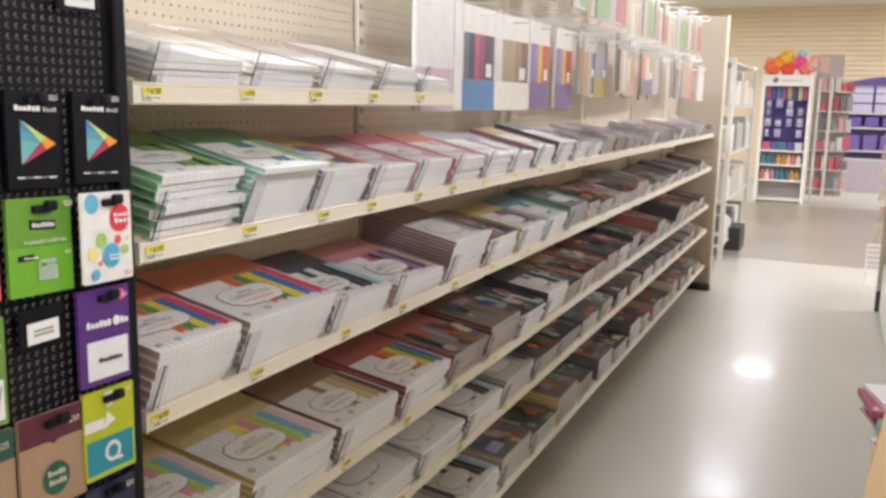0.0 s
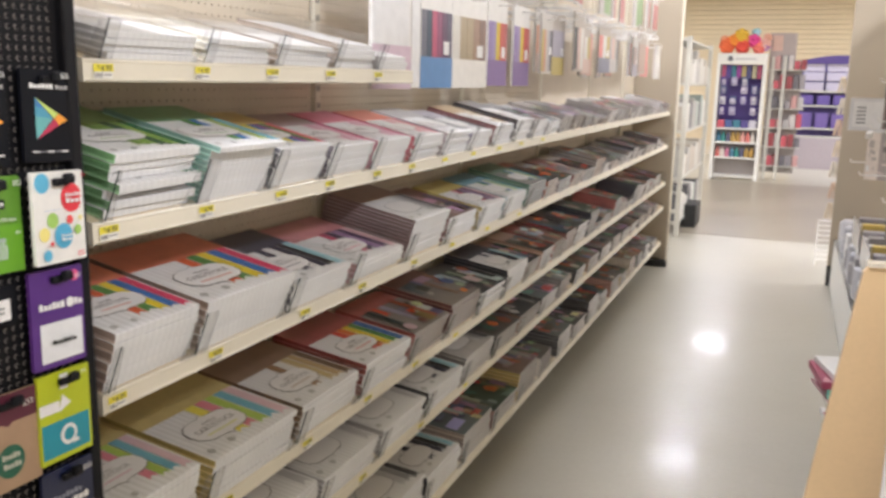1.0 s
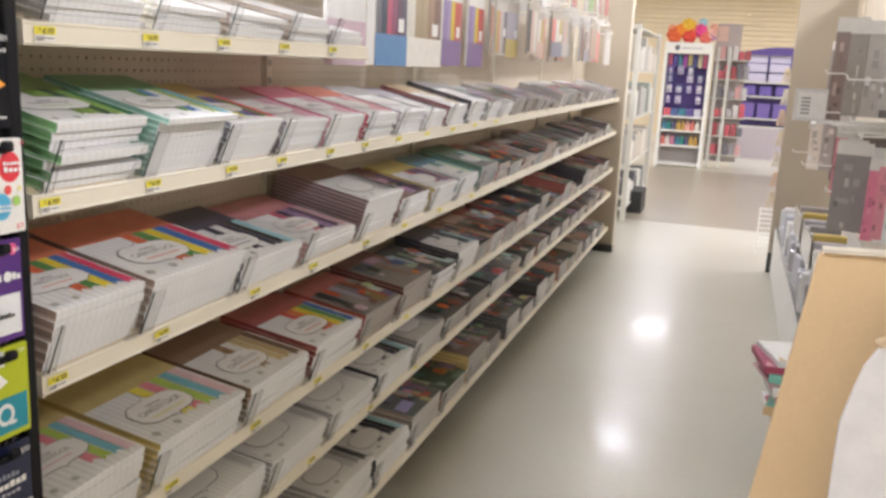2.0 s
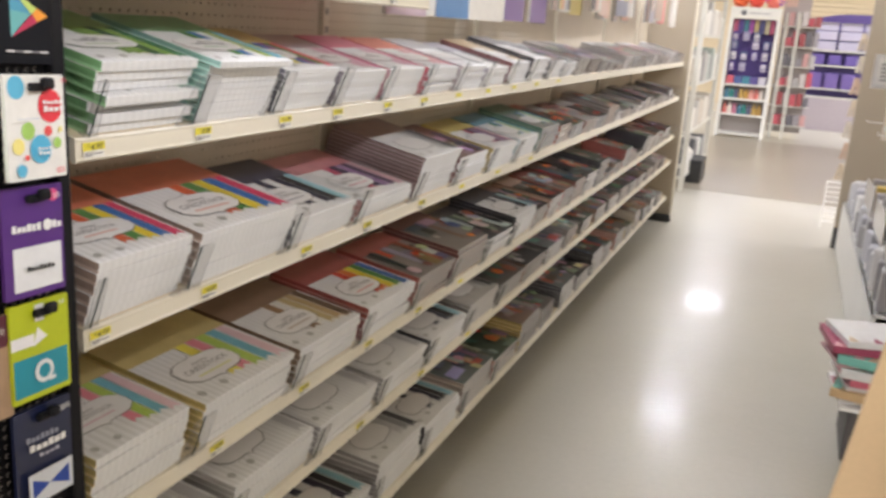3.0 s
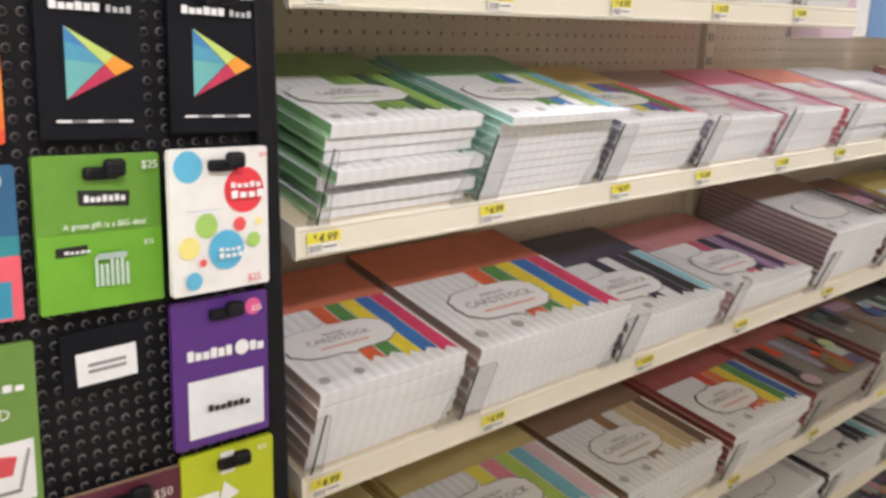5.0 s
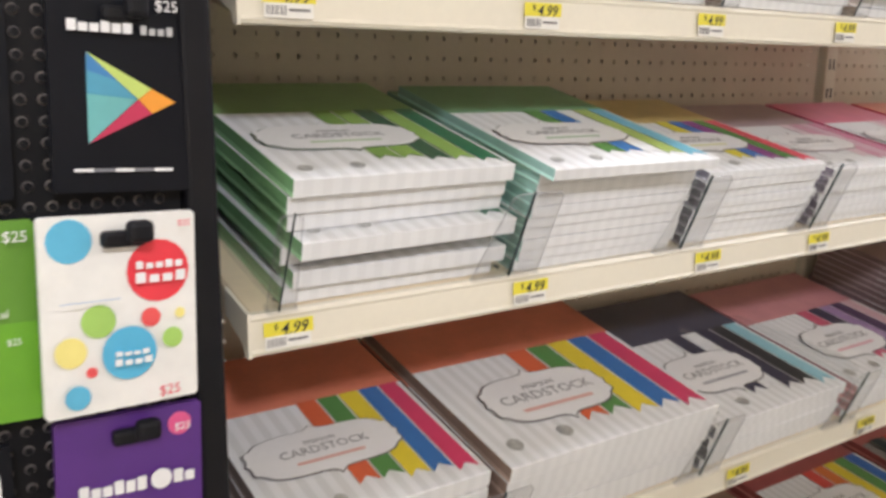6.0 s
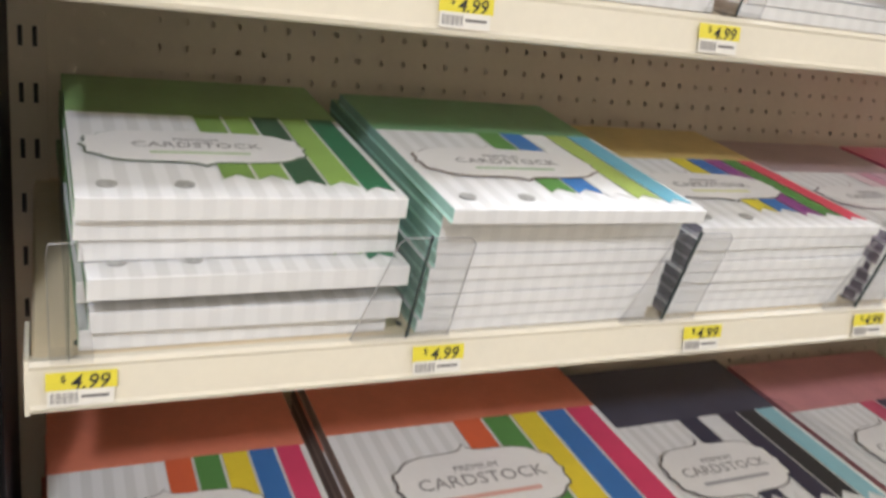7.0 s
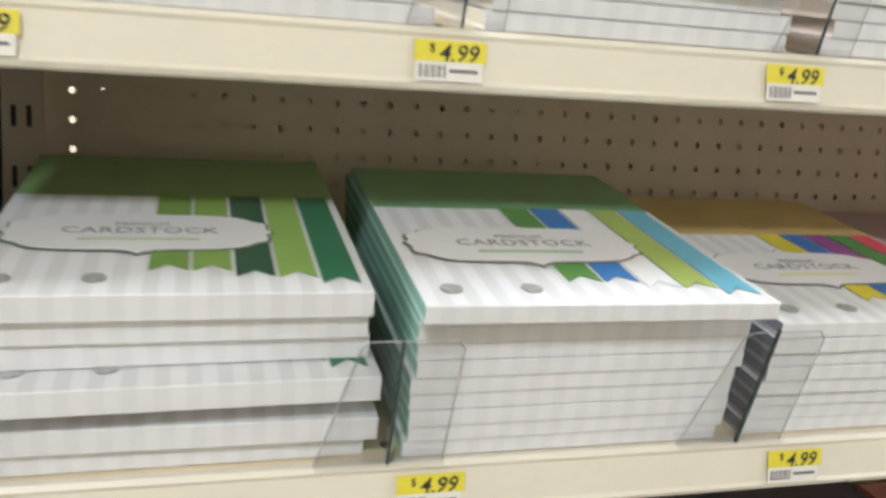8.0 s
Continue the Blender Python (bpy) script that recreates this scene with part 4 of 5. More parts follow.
gift_card(C3, 1.186, w, h, paint((0.10, 0.03, 0.22), 0.4), [(disc(0.84 * w, 0.90 * h, 0.085 * w), paint((0.80, 0.12, 0.30))), (rect(0.14 * w, 0.94 * w, 0.06 * h, 0.46 * h), paint((0.80, 0.82, 0.84)))] + bars(0.14 * w, 0.60 * w, 0.60 * h, 0.07 * h, 6, PW, 0.85) + bars(0.78 * w, 0.94 * w, 0.60 * h, 0.07 * h, 2, PW, 0.85) + [(disc(0.69 * w, 0.64 * h, 0.075 * w), PW)] + bars(0.32 * w, 0.76 * w, 0.24 * h, 0.045 * h, 7, PK, 0.85), "purple gift card with a white inset card", [("$25", 0.008, 0.84 * w, 0.90 * h, PW)])
lb = empty("rack_label", pose(0.020, -0.256, 1.276) @ pose(0, 0, 0, 90, 0, 92), "small white notice label on an empty rack hook", "label", "rack labels")
place("backing", slab_mesh("backing", rect(-0.012, 0.062, -0.006, 0.05), 0.004, BLACK_CARD), lb)
place("paper", slab_mesh("paper", rect(0, 0.054, 0, 0.03), 0.001, PW), lb, pose(0, 0, 0.0045))
for k in range(2):
    place("print_bar", slab_mesh("print_bar", rect(0.01, 0.044, 0.0105 + 0.006 * k, 0.0135 + 0.006 * k), 0.0003, paint((0.25, 0.25, 0.25))), lb, pose(0, 0, 0.0056))
copy_thing(lb, pose(0.012, -0.155, 1.742) @ pose(0, 0, 0, 90, 0, 92))
w, h = W1, 0.148
gift_card(C1, 1.182, w, h, paint((0.16, 0.30, 0.06), 0.4), [(rect(0.30 * w, 0.95 * w, 0.05 * h, 0.42 * h), PW), ([(0.5 * w, 0.23 * h), (0.78 * w, 0.22 * h), (0.82 * w, 0.33 * h), (0.55 * w, 0.37 * h)], paint((0.65, 0.08, 0.10))), (rect(0.48 * w, 0.84 * w, 0.11 * h, 0.13 * h), paint((0.2, 0.2, 0.2))), ([(0.82 * w, 0.14 * h), (0.845 * w, 0.14 * h), (0.92 * w, 0.36 * h), (0.9 * w, 0.37 * h)], paint((0.3, 0.3, 0.3)))] + bars(0.3 * w, 0.92 * w, 0.73 * h, 0.045 * h, 7, PW), "leafy green grocery gift card with a red trolley picture", [("CARD", 0.013, 0.62 * w, 0.60 * h, PW)])
w, h = W3, 0.138
lime, teal = paint((0.50, 0.58, 0.02), 0.4), paint((0.02, 0.30, 0.40), 0.4)
gift_card(C3 + 0.001, 1.037, w, h, lime, [(rect(0.03 * w, 0.95 * w, 0.06 * h, 0.45 * h), teal), (rect(0.0, 0.38 * w, 0.56 * h, 0.68 * h), PW), ([(0.36 * w, 0.55 * h), (0.6 * w, 0.62 * h), (0.44 * w, 0.74 * h)], PW), (rect(0.40 * w, 0.55 * w, 0.80 * h, 0.97 * h), PW), (disc(0.52 * w, 0.27 * h, 0.16 * w), PW), (disc(0.52 * w, 0.27 * h, 0.10 * w), teal), (rect(0.58 * w, 0.70 * w, 0.15 * h, 0.19 * h), PW)], "lime and teal gift card with a white ring emblem", [("$20", 0.007, 0.86 * w, 0.93 * h, PW)])
for cx, top, val, w in ((C2 - 0.004, (0.11, 0.02, 0.04), "$50", 0.116), (C1, (0.02, 0.09, 0.06), "$25", 0.112)):
    h = 0.142
    gift_card(cx, 1.030, w, h, paint((0.42, 0.28, 0.18), 0.6), [(rect(0, w, 0.70 * h, h), paint(top)), ([(0.42 * w, 0.70 * h), (0.58 * w, 0.70 * h), (0.5 * w, 0.665 * h)], paint(top)), (disc(0.52 * w, 0.30 * h, 0.21 * w, 24), paint((0.02, 0.13, 0.08)))] + bars(0.39 * w, 0.65 * w, 0.33 * h, 0.06 * h, 5, paint((0.6, 0.6, 0.5))) + bars(0.39 * w, 0.65 * w, 0.24 * h, 0.06 * h, 5, paint((0.6, 0.6, 0.5))), "kraft paper gift card with a dark top and round badge", [(val, 0.013, 0.80 * w, 0.86 * h, paint((0.75, 0.72, 0.65)))])
w, h = W3, 0.146
gift_card(C3 - 0.004, 0.876, w, h, paint((0.012, 0.018, 0.06), 0.3), bars(0.2 * w, 0.75 * w, 0.66 * h, 0.06 * h, 7, paint((0.3, 0.32, 0.4))) + bars(0.22 * w, 0.85 * w, 0.57 * h, 0.07 * h, 6, PW, 0.88) + bars(0.36 * w, 0.72 * w, 0.50 * h, 0.035 * h, 4, paint((0.5, 0.5, 0.6))) + [(rect(0.14 * w, 0.92 * w, 0.04 * h, 0.36 * h), paint((0.7, 0.74, 0.8))), ([(0.2 * w, 0.1 * h), (0.5 * w, 0.2 * h), (0.85 * w, 0.1 * h), (0.85 * w, 0.3 * h), (0.5 * w, 0.2 * h), (0.2 * w, 0.3 * h)], paint((0.02, 0.07, 0.4)))], "navy gift card with a blue bow picture", [("$50", 0.012, 0.82 * w, 0.91 * h, PW)])

# ---- peg hooks and hanging packs above shelf two ----
HOOK_ME = bpy.data.meshes.new("peg_hook")
bm = rod_bm([(-D, 0, 0), (-D + 0.012, 0, -0.006), (-0.03, 0, -0.012), (-0.015, 0, 0.004)], 0.0042)
rod_bm([(-D, 0, 0.03), (-0.03, 0, 0.022)], 0.002, bm)
bm.to_mesh(HOOK_ME)
bm.free()
HOOK_ME.materials.append(WIRE)


def hook(y, z):
    tagged(place("peg_hook", HOOK_ME, None, pose(0, y, z)), "white wire peg hook on the pegboard", "peg hook", "peg hooks")


def hanging_pack(y0, z0, w, h, low, stripes, header=(0.80, 0.79, 0.76), x=-0.1, tag=True, label="clear hanging pack of striped paper with a white header"):
    root = empty("hanging_pack", pose(x, y0, z0) @ pose(0, 0, 0, 90, 0, 90 + rng.uniform(-4, 4)), label, "hanging pack", "hanging packs")
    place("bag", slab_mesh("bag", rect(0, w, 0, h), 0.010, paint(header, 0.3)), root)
    if low:
        place("lower_sheet", slab_mesh("lower_sheet", rect(0.0, w, 0, h * 0.30), 0.0015, paint(low, 0.4)), root, pose(0, 0, 0.0102))
    n = len(stripes)
    b0 = 0.30 if low else 0.04
    for k, c in enumerate(stripes):
        place("stripe", slab_mesh("stripe", rect(w * (0.02 + 0.96 * k / n), w * (0.02 + 0.96 * (k + 0.96) / n), h * b0, h * 0.74), 0.0015, paint(c, 0.4)), root, pose(0, 0, 0.0102))
    if tag:
        place("sticker", slab_mesh("sticker", rect(w * 0.7, w * 0.88, h * 0.33, h * 0.46), 0.0005, PW), root, pose(0, 0, 0.012))
    z_h = z0 + h - 0.012
    hook(y0 + w / 2, z_h)


hanging_pack(1.14, 1.588, 0.25, 0.42, (0.62, 0.48, 0.56), ((0.76, 0.76, 0.76),), tag=False, label="clear hanging bag of pale lavender paper")
hanging_pack(1.405, 1.592, 0.06, 0.42, None, ((0.80, 0.80, 0.80),), tag=False, label="narrow clear hanging bag of white paper")
hanging_pack(1.475, 1.590, 0.25, 0.33, (0.12, 0.27, 0.52), ((0.16, 0.16, 0.20), (0.05, 0.08, 0.12), (0.50, 0.10, 0.18), (0.28, 0.08, 0.16), (0.12, 0.06, 0.12), (0.10, 0.09, 0.14)))
hanging_pack(1.745, 1.590, 0.32, 0.33, (0.82, 0.80, 0.75), ((0.70, 0.68, 0.62), (0.42, 0.34, 0.22), (0.42, 0.34, 0.22), (0.36, 0.24, 0.17), (0.22, 0.14, 0.12)))
for y in (2.11, 2.43):
    hanging_pack(y, 1.597, 0.26, 0.33, (0.22, 0.14, 0.34), ((0.28, 0.20, 0.44), (0.32, 0.26, 0.48), (0.68, 0.52, 0.03), (0.55, 0.08, 0.06), (0.5, 0.1, 0.1)))
pal = [(0.52, 0.42, 0.16), (0.58, 0.30, 0.20), (0.55, 0.52, 0.49), (0.40, 0.38, 0.44), (0.10, 0.10, 0.11), (0.50, 0.38, 0.32), (0.62, 0.46, 0.40), (0.24, 0.25, 0.32), (0.68, 0.66, 0.62), (0.70, 0.26, 0.24), (0.72, 0.70, 0.66)]
yy, i = 2.74, 0
while yy < 6.1:
    w = rng.choice((0.17, 0.22, 0.26))
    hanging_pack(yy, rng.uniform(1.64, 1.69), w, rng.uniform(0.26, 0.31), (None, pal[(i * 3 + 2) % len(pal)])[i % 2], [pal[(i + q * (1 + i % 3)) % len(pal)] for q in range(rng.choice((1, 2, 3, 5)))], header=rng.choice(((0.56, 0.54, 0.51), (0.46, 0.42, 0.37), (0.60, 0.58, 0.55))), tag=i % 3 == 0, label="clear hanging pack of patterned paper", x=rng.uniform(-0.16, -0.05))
    yy += w + rng.uniform(-0.09, 0.0)
    i += 1
yy, i = 1.6, 0
while yy < 6.3:
    w = rng.choice((0.16, 0.2, 0.24))
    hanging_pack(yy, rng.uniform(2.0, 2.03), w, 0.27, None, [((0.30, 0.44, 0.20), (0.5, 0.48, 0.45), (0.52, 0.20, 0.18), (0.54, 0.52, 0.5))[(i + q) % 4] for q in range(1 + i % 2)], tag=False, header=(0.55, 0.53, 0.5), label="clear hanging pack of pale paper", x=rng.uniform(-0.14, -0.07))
    yy += w + rng.uniform(0.05, 0.2)
    i += 1
for i in range(14):
    hook(2.3 + 0.27 * i, 1.955 + 0.012 * (i % 3))

# ---- shelving across the aisle ----
RX = 1.43
rg = empty("aisle_shelving", pose(0, 0, 0), "beige peg shelving across the aisle with white base", "shelving")
box_part("base_cabinet", (RX, RX + 0.45, 2.9, 6.5, 0.0, 0.17), WHITE, rg, 0.004)
box_part("base_front", (RX - 0.03, RX, 3.3, 6.5, 0.02, 0.40), WHITE, rg, 0.004)
box_part("back_panel", (RX + 0.40, RX + 0.43, 0.9, 6.5, 0.17, 2.35), PEG, rg, 0.002)
# panel out of view, added to keep low east light off the lower shelves
box_part("unseen_light_block", (RX + 0.19, RX + 0.22, -6.0, 0.9, 0.0, 2.35), PEG, rg, 0.002)
rp = empty("end_panel", pose(0, 6.56, 0), "tall beige end panel with black foot", "end panel")
box_part("panel", (RX - 0.06, RX + 0.45, 0.0, 0.05, 0.17, 2.4), ENDPANEL, rp, 0.004)
box_part("foot", (RX - 0.06, RX + 0.40, 0.0, 0.05, 0.0, 0.17), DARK, rp, 0.003)
sg = empty("shelf_sign", pose(1.40, 4.6, 1.40) @ pose(0, 0, 0, 90, 0, -6), "white paper sign in a clear holder", "sign")
place("holder", slab_mesh("holder", rect(-0.09, 0.12, -0.03, 0.16), 0.003, paint((0.72, 0.72, 0.74), 0.3)), sg)
place("paper", slab_mesh("paper", rect(-0.07, 0.10, -0.01, 0.14), 0.001, PW), sg, pose(0, 0, 0.0032))
for k in range(5):
    place("print_bar", slab_mesh("print_bar", rect(-0.05, 0.0, 0.01 + 0.022 * k, 0.022 + 0.022 * k), 0.0005, paint((0.35, 0.35, 0.37))), sg, pose(0, 0, 0.0045))
box_part("clip_rail", (0.02, 0.05, -0.06, -0.03, 0.0, 0.3), WIRE, sg, 0.002)


def side_pack(y, z0, w, h, cols, x, label):
    root = empty("hanging_pack", pose(x, y, z0) @ pose(0, 0, 0, 90, 0, -20), label, "hanging pack", "packs across the aisle")
    cols = [tuple(min(0.75, 1.4 * v + 0.02) for v in c) for c in cols]
    n = len(cols)
    for k, c in enumerate(cols):
        pn = place("panel", slab_mesh("panel", rect(w * k / n, w * (k + 0.97) / n, 0, h), 0.012, paint(c, 0.35)), root)
        for q in range(7):
            f = rng.choice((0.6, 0.8, 1.35, 1.8))
            u0, v0 = w * (k + rng.uniform(0.03, 0.6)) / n, h * rng.uniform(0.02, 0.7)
            place("print", slab_mesh("print", rect(u0, min(u0 + w * rng.uniform(0.08, 0.4) / n, w * (k + 0.95) / n), v0, v0 + h * rng.uniform(0.03, 0.14)), 0.0004, paint(tuple(min(0.78, x * f) for x in c), 0.35)), pn, pose(0, 0, 0.0122 + 0.0005 * q))
    place("header", slab_mesh("header", rect(0, w, h * 0.86, h), 0.014, paint((0.74, 0.73, 0.7), 0.3)), root)
    part("wire_hook", rod_bm([(w / 2, h - 0.02, -0.2), (w / 2, h - 0.02, 0.05)], 0.003), WIRE, root)


side_pack(3.2, 0.95, 0.15, 0.40, ((0.20, 0.185, 0.18),), 1.44, "grey fabric hanging pack")
side_pack(3.1, 0.93, 0.10, 0.36, ((0.60, 0.16, 0.24), (0.66, 0.55, 0.52)), 1.57, "pink and white hanging pack")
side_pack(2.7, 0.90, 0.11, 0.40, ((0.22, 0.17, 0.13),), 1.62, "dark brown hanging pack")
side_pack(3.3, 1.46, 0.24, 0.42, ((0.24, 0.22, 0.20), (0.34, 0.32, 0.3), (0.12, 0.11, 0.11)), 1.44, "dark grey striped hanging pack")
side_pack(4.2, 1.40, 0.16, 0.55, ((0.20, 0.15, 0.14), (0.45, 0.42, 0.4)), 1.46, "brown and grey hanging pack")
side_pack(2.5, 1.02, 0.10, 0.42, ((0.74, 0.70, 0.58),), 1.56, "cream hanging pack with red and yellow flowers")
side_pack(5.3, 1.02, 0.16, 0.36, ((0.5, 0.44, 0.38), (0.28, 0.24, 0.22)), 1.48, "tan and brown hanging pack")
side_pack(3.9, 0.92, 0.14, 0.40, ((0.62, 0.6, 0.58), (0.2, 0.19, 0.18)), 1.52, "pale and dark hanging pack")
side_cols = (((0.22, 0.2, 0.19), (0.4, 0.38, 0.36)), ((0.14, 0.11, 0.10),), ((0.66, 0.63, 0.6), (0.3, 0.28, 0.27)), ((0.5, 0.2, 0.24), (0.62, 0.6, 0.58)), ((0.36, 0.34, 0.34), (0.18, 0.17, 0.17), (0.5, 0.48, 0.46)), ((0.70, 0.68, 0.64),))
for k in range(16):
    zz = (1.47, 0.96)[k % 2] + rng.uniform(-0.03, 0.03)
    side_pack(2.0 + 0.27 * k, zz, rng.uniform(0.1, 0.17), rng.uniform(0.34, 0.46), side_cols[k % 6], rng.uniform(1.50, 1.66), "dark and pale hanging craft pack on a wire hook")
for y, z in ((2.4, 1.43), (2.7, 1.47), (3.0, 1.41), (3.4, 1.42), (3.9, 1.46), (4.4, 1.40), (3.0, 1.63), (4.0, 1.66), (3.2, 1.13), (4.8, 1.1), (5.4, 1.42), (5.8, 1.1)):
    tagged(part("peg_hook", rod_bm([(1.84, y, z), (1.42, y, z - 0.01), (1.41, y, z + 0.01)], 0.004), WIRE), "long white wire peg hook", "peg hook", "hooks across the aisle")
for y in (3.0, 3.8, 4.6):
    tr = empty("clear_tray", pose(1.44, y, 0.62), "grey clear plastic tray of craft bits", "tray", "trays across the aisle")
    box_part("front", (0.0, 0.006, 0.0, 0.62, 0.0, 0.16), paint((0.50, 0.48, 0.46), 0.2), tr, 0.002)
    box_part("bottom", (0.0, 0.38, 0.0, 0.62, -0.006, 0.0), paint((0.5, 0.48, 0.46), 0.2), tr, 0.001)
    for k in range(6):
        c = ((0.7, 0.68, 0.66), (0.42, 0.4, 0.42), (0.6, 0.45, 0.12), (0.2, 0.3, 0.45), (0.62, 0.6, 0.58), (0.3, 0.28, 0.28))[k]
        box_part("packet", (0.03, 0.2, 0.03 + 0.095 * k, 0.11 + 0.095 * k, 0.0, 0.10 + 0.03 * (k % 3)), paint(c, 0.35), tr, 0.006)
for k in range(16):
    c = rng.choice(((0.66, 0.66, 0.68), (0.5, 0.5, 0.54), (0.74, 0.73, 0.72), (0.32, 0.31, 0.32)))
    y = 3.4 + 0.19 * k
    tagged(part("packet", box_bm(-0.05, 0.05, -0.07, 0.07, 0, rng.uniform(0.10, 0.24), 0.012), paint(c, 0.3), None, "", pose(1.475, y, 0.402) @ pose(0, 0, 0, 0, 0, rng.uniform(-20, 20))), "silvery packet of craft supplies on the base shelf", "packet", "packets on the base")
box_part("base_shelf", (RX - 0.03, RX + 0.40, 3.3, 6.5, 0.388, 0.40), WHITE, rg, 0.002)

# ---- low floor stand with loose packs, jutting into the aisle ----
fs_ = empty("floor_stand", pose(1.29, 2.55, 0), "low dark floor stand under loose paper packs", "stand")
box_part("pedestal", (0.02, 0.3, -0.02, 0.34, 0.0, 0.22), paint((0.10, 0.09, 0.09), 0.5), fs_, 0.006)
box_part("tray", (-0.02, 0.32, -0.05, 0.38, 0.22, 0.235), WHITE, fs_, 0.003)
TRI = ((0.34, 0.05, 0.11), (0.20, 0.48, 0.40), (0.68, 0.36, 0.40), (0.55, 0.42, 0.26), (0.72, 0.70, 0.68))
zz = 0.236
for k, (c, dx, th, turn, ww) in enumerate((((0.70, 0.68, 0.66), 0.0, 0.022, 6, 0.30), ((0.55, 0.38, 0.20), -0.035, 0.034, -11, 0.27), ((0.66, 0.62, 0.60), 0.02, 0.016, 9, 0.30), ((0.60, 0.14, 0.20), 0.03, 0.030, 5, 0.28), ((0.72, 0.7, 0.68), -0.01, 0.040, -5, 0.30), ((0.64, 0.40, 0.42), -0.02, 0.014, 14, 0.26), ((0.20, 0.50, 0.42), -0.03, 0.036, -12, 0.30), ((0.36, 0.06, 0.12), -0.05, 0.030, 9, 0.29), ((0.76, 0.75, 0.74), 0.0, 0.026, 16, 0.28))):
    at = pose(1.265 + dx, 2.53, zz) @ pose(0, 0, 0, 0, 0, turn)
    pk = part("paper_pack", box_bm(0, ww, 0, ww, 0, th, 0.003), paint(c, 0.4), None, "", at)
    tagged(pk, "square pack of patterned paper lying loose on the floor stand", "paper pack", "packs on the stand")
    for q in range(6):
        u = q * ww / 6
        poly = [(u + 0.004, 0.005), (u + ww / 6 - 0.004, 0.005), (u + ww / 12, ww * 0.25)] if k > 5 else [(u + 0.004, 0.02 + 0.02 * (q % 2)), (u + ww / 6 - 0.008, 0.02), (u + ww / 6 - 0.008, ww * 0.8), (u + 0.004, ww * 0.8)]
        place("printed_block", slab_mesh("printed_block", poly, 0.0005, paint(TRI[(q + k) % 5], 0.4)), pk, pose(0, 0, th + 0.0002))
    zz += th + 0.0012

# ---- kraft display bin near the camera ----
kb = empty("display_bin", pose(0, 0, 0), "tall kraft cardboard display bin with white front", "display bin")
place("back_panel", slab_mesh("back_panel", [(0.985, 0.0), (1.60, 0.0), (1.60, 1.30), (1.30, 1.335), (1.162, 1.335), (1.150, 1.32)], 0.02, KRAFT), kb, pose(0, 0.52, 0, 90))
place("edge_trim", slab_mesh("edge_trim", [(1.155, 1.330), (1.30, 1.335), (1.60, 1.30), (1.60, 1.306), (1.30, 1.342), (1.155, 1.337)], 0.03, paint((0.72, 0.66, 0.55), 0.5)), kb, pose(0, 0.525, 0, 90))
fw = [(1.215, 0.0), (1.60, 0.0), (1.60, 1.25), (1.42, 1.25), (1.28, 1.24), (1.238, 1.222)] + [(1.238 - 0.04 * (k / 4) ** 0.6, 1.222 - 0.033 * k) for k in range(1, 5)] + [(1.198, 1.0)]
place("front_panel", slab_mesh("front_panel", fw, 0.012, paint((0.76, 0.74, 0.74), 0.5)), kb, pose(0, 0.36, 0, 90))
place("front_rim", slab_mesh("front_rim", [(1.238, 1.222), (1.28, 1.24), (1.42, 1.25), (1.60, 1.25), (1.60, 1.261), (1.42, 1.261), (1.276, 1.25), (1.23, 1.229)], 0.02, paint((0.60, 0.46, 0.30), 0.6)), kb, pose(0, 0.365, 0, 90))
# near-black slab standing between the front and back panels
box_part("dark_insert", (1.30, 1.60, 0.42, 0.47, 0.1, 1.275), paint((0.05, 0.045, 0.045), 0.6), kb, 0.003)
box_part("base", (1.10, 1.60, 0.36, 0.52, 0.0, 0.1), KRAFT, kb, 0.003)

# ---- beyond the cross aisle: white display frames on the left ----
fr = empty("display_rack", pose(0, 0, 0), "white metal display frame with hanging goods", "display rack")
for y in (8.3, 10.6):
    box_part("post", (-0.09, -0.04, y, y + 0.06, 0, 2.1), SHADED_WHITE, fr, 0.004)
    box_part("post", (-0.55, -0.50, y, y + 0.06, 0, 2.1), SHADED_WHITE, fr, 0.004)
    for z in (0.25, 2.05):
        box_part("rail", (-0.50, -0.09, y + 0.01, y + 0.05, z, z + 0.04), SHADED_WHITE, fr, 0.004)
for z in (0.12, 0.6, 1.1, 1.6, 2.05):
    box_part("shelf", (-0.55, -0.06, 8.36, 10.6, z, z + 0.025), SHADED_WHITE, fr, 0.003)
box_part("foot_box", (-0.10, 0.06, 9.0, 9.5, 0.0, 0.26), DARK, None, 0.006)
tagged(bpy.data.objects["foot_box"], "black storage box at the foot of the rack", "box")
gp = [(0.62, 0.60, 0.55), (0.45, 0.44, 0.42), (0.7, 0.69, 0.66), (0.5, 0.45, 0.38), (0.12, 0.12, 0.13), (0.4, 0.46, 0.42)]
for z in (0.145, 0.625, 1.125, 1.625):
    y = 8.42
    while y < 10.45:
        ww = rng.uniform(0.12, 0.26)
        tagged(part("goods_box", box_bm(-0.42, -0.07, y, y + ww, z, z + rng.uniform(0.2, 0.38), 0.01), paint(rng.choice(gp), 0.4)), "pale boxed craft goods on the white frame", "box", "boxes on the white frame")
        y += ww + 0.02

# endcap rack with purple back
er = empty("endcap_rack", pose(0, 14.6, 0), "white framed endcap rack with purple back panel", "display rack")
for x in (-0.31, 0.43):
    box_part("post", (x, x + 0.055, -0.05, 0.45, 0.0, 2.12), WHITE, er, 0.005)
box_part("header", (-0.255, 0.43, -0.04, 0.0, 1.96, 2.12), WHITE, er, 0.005)
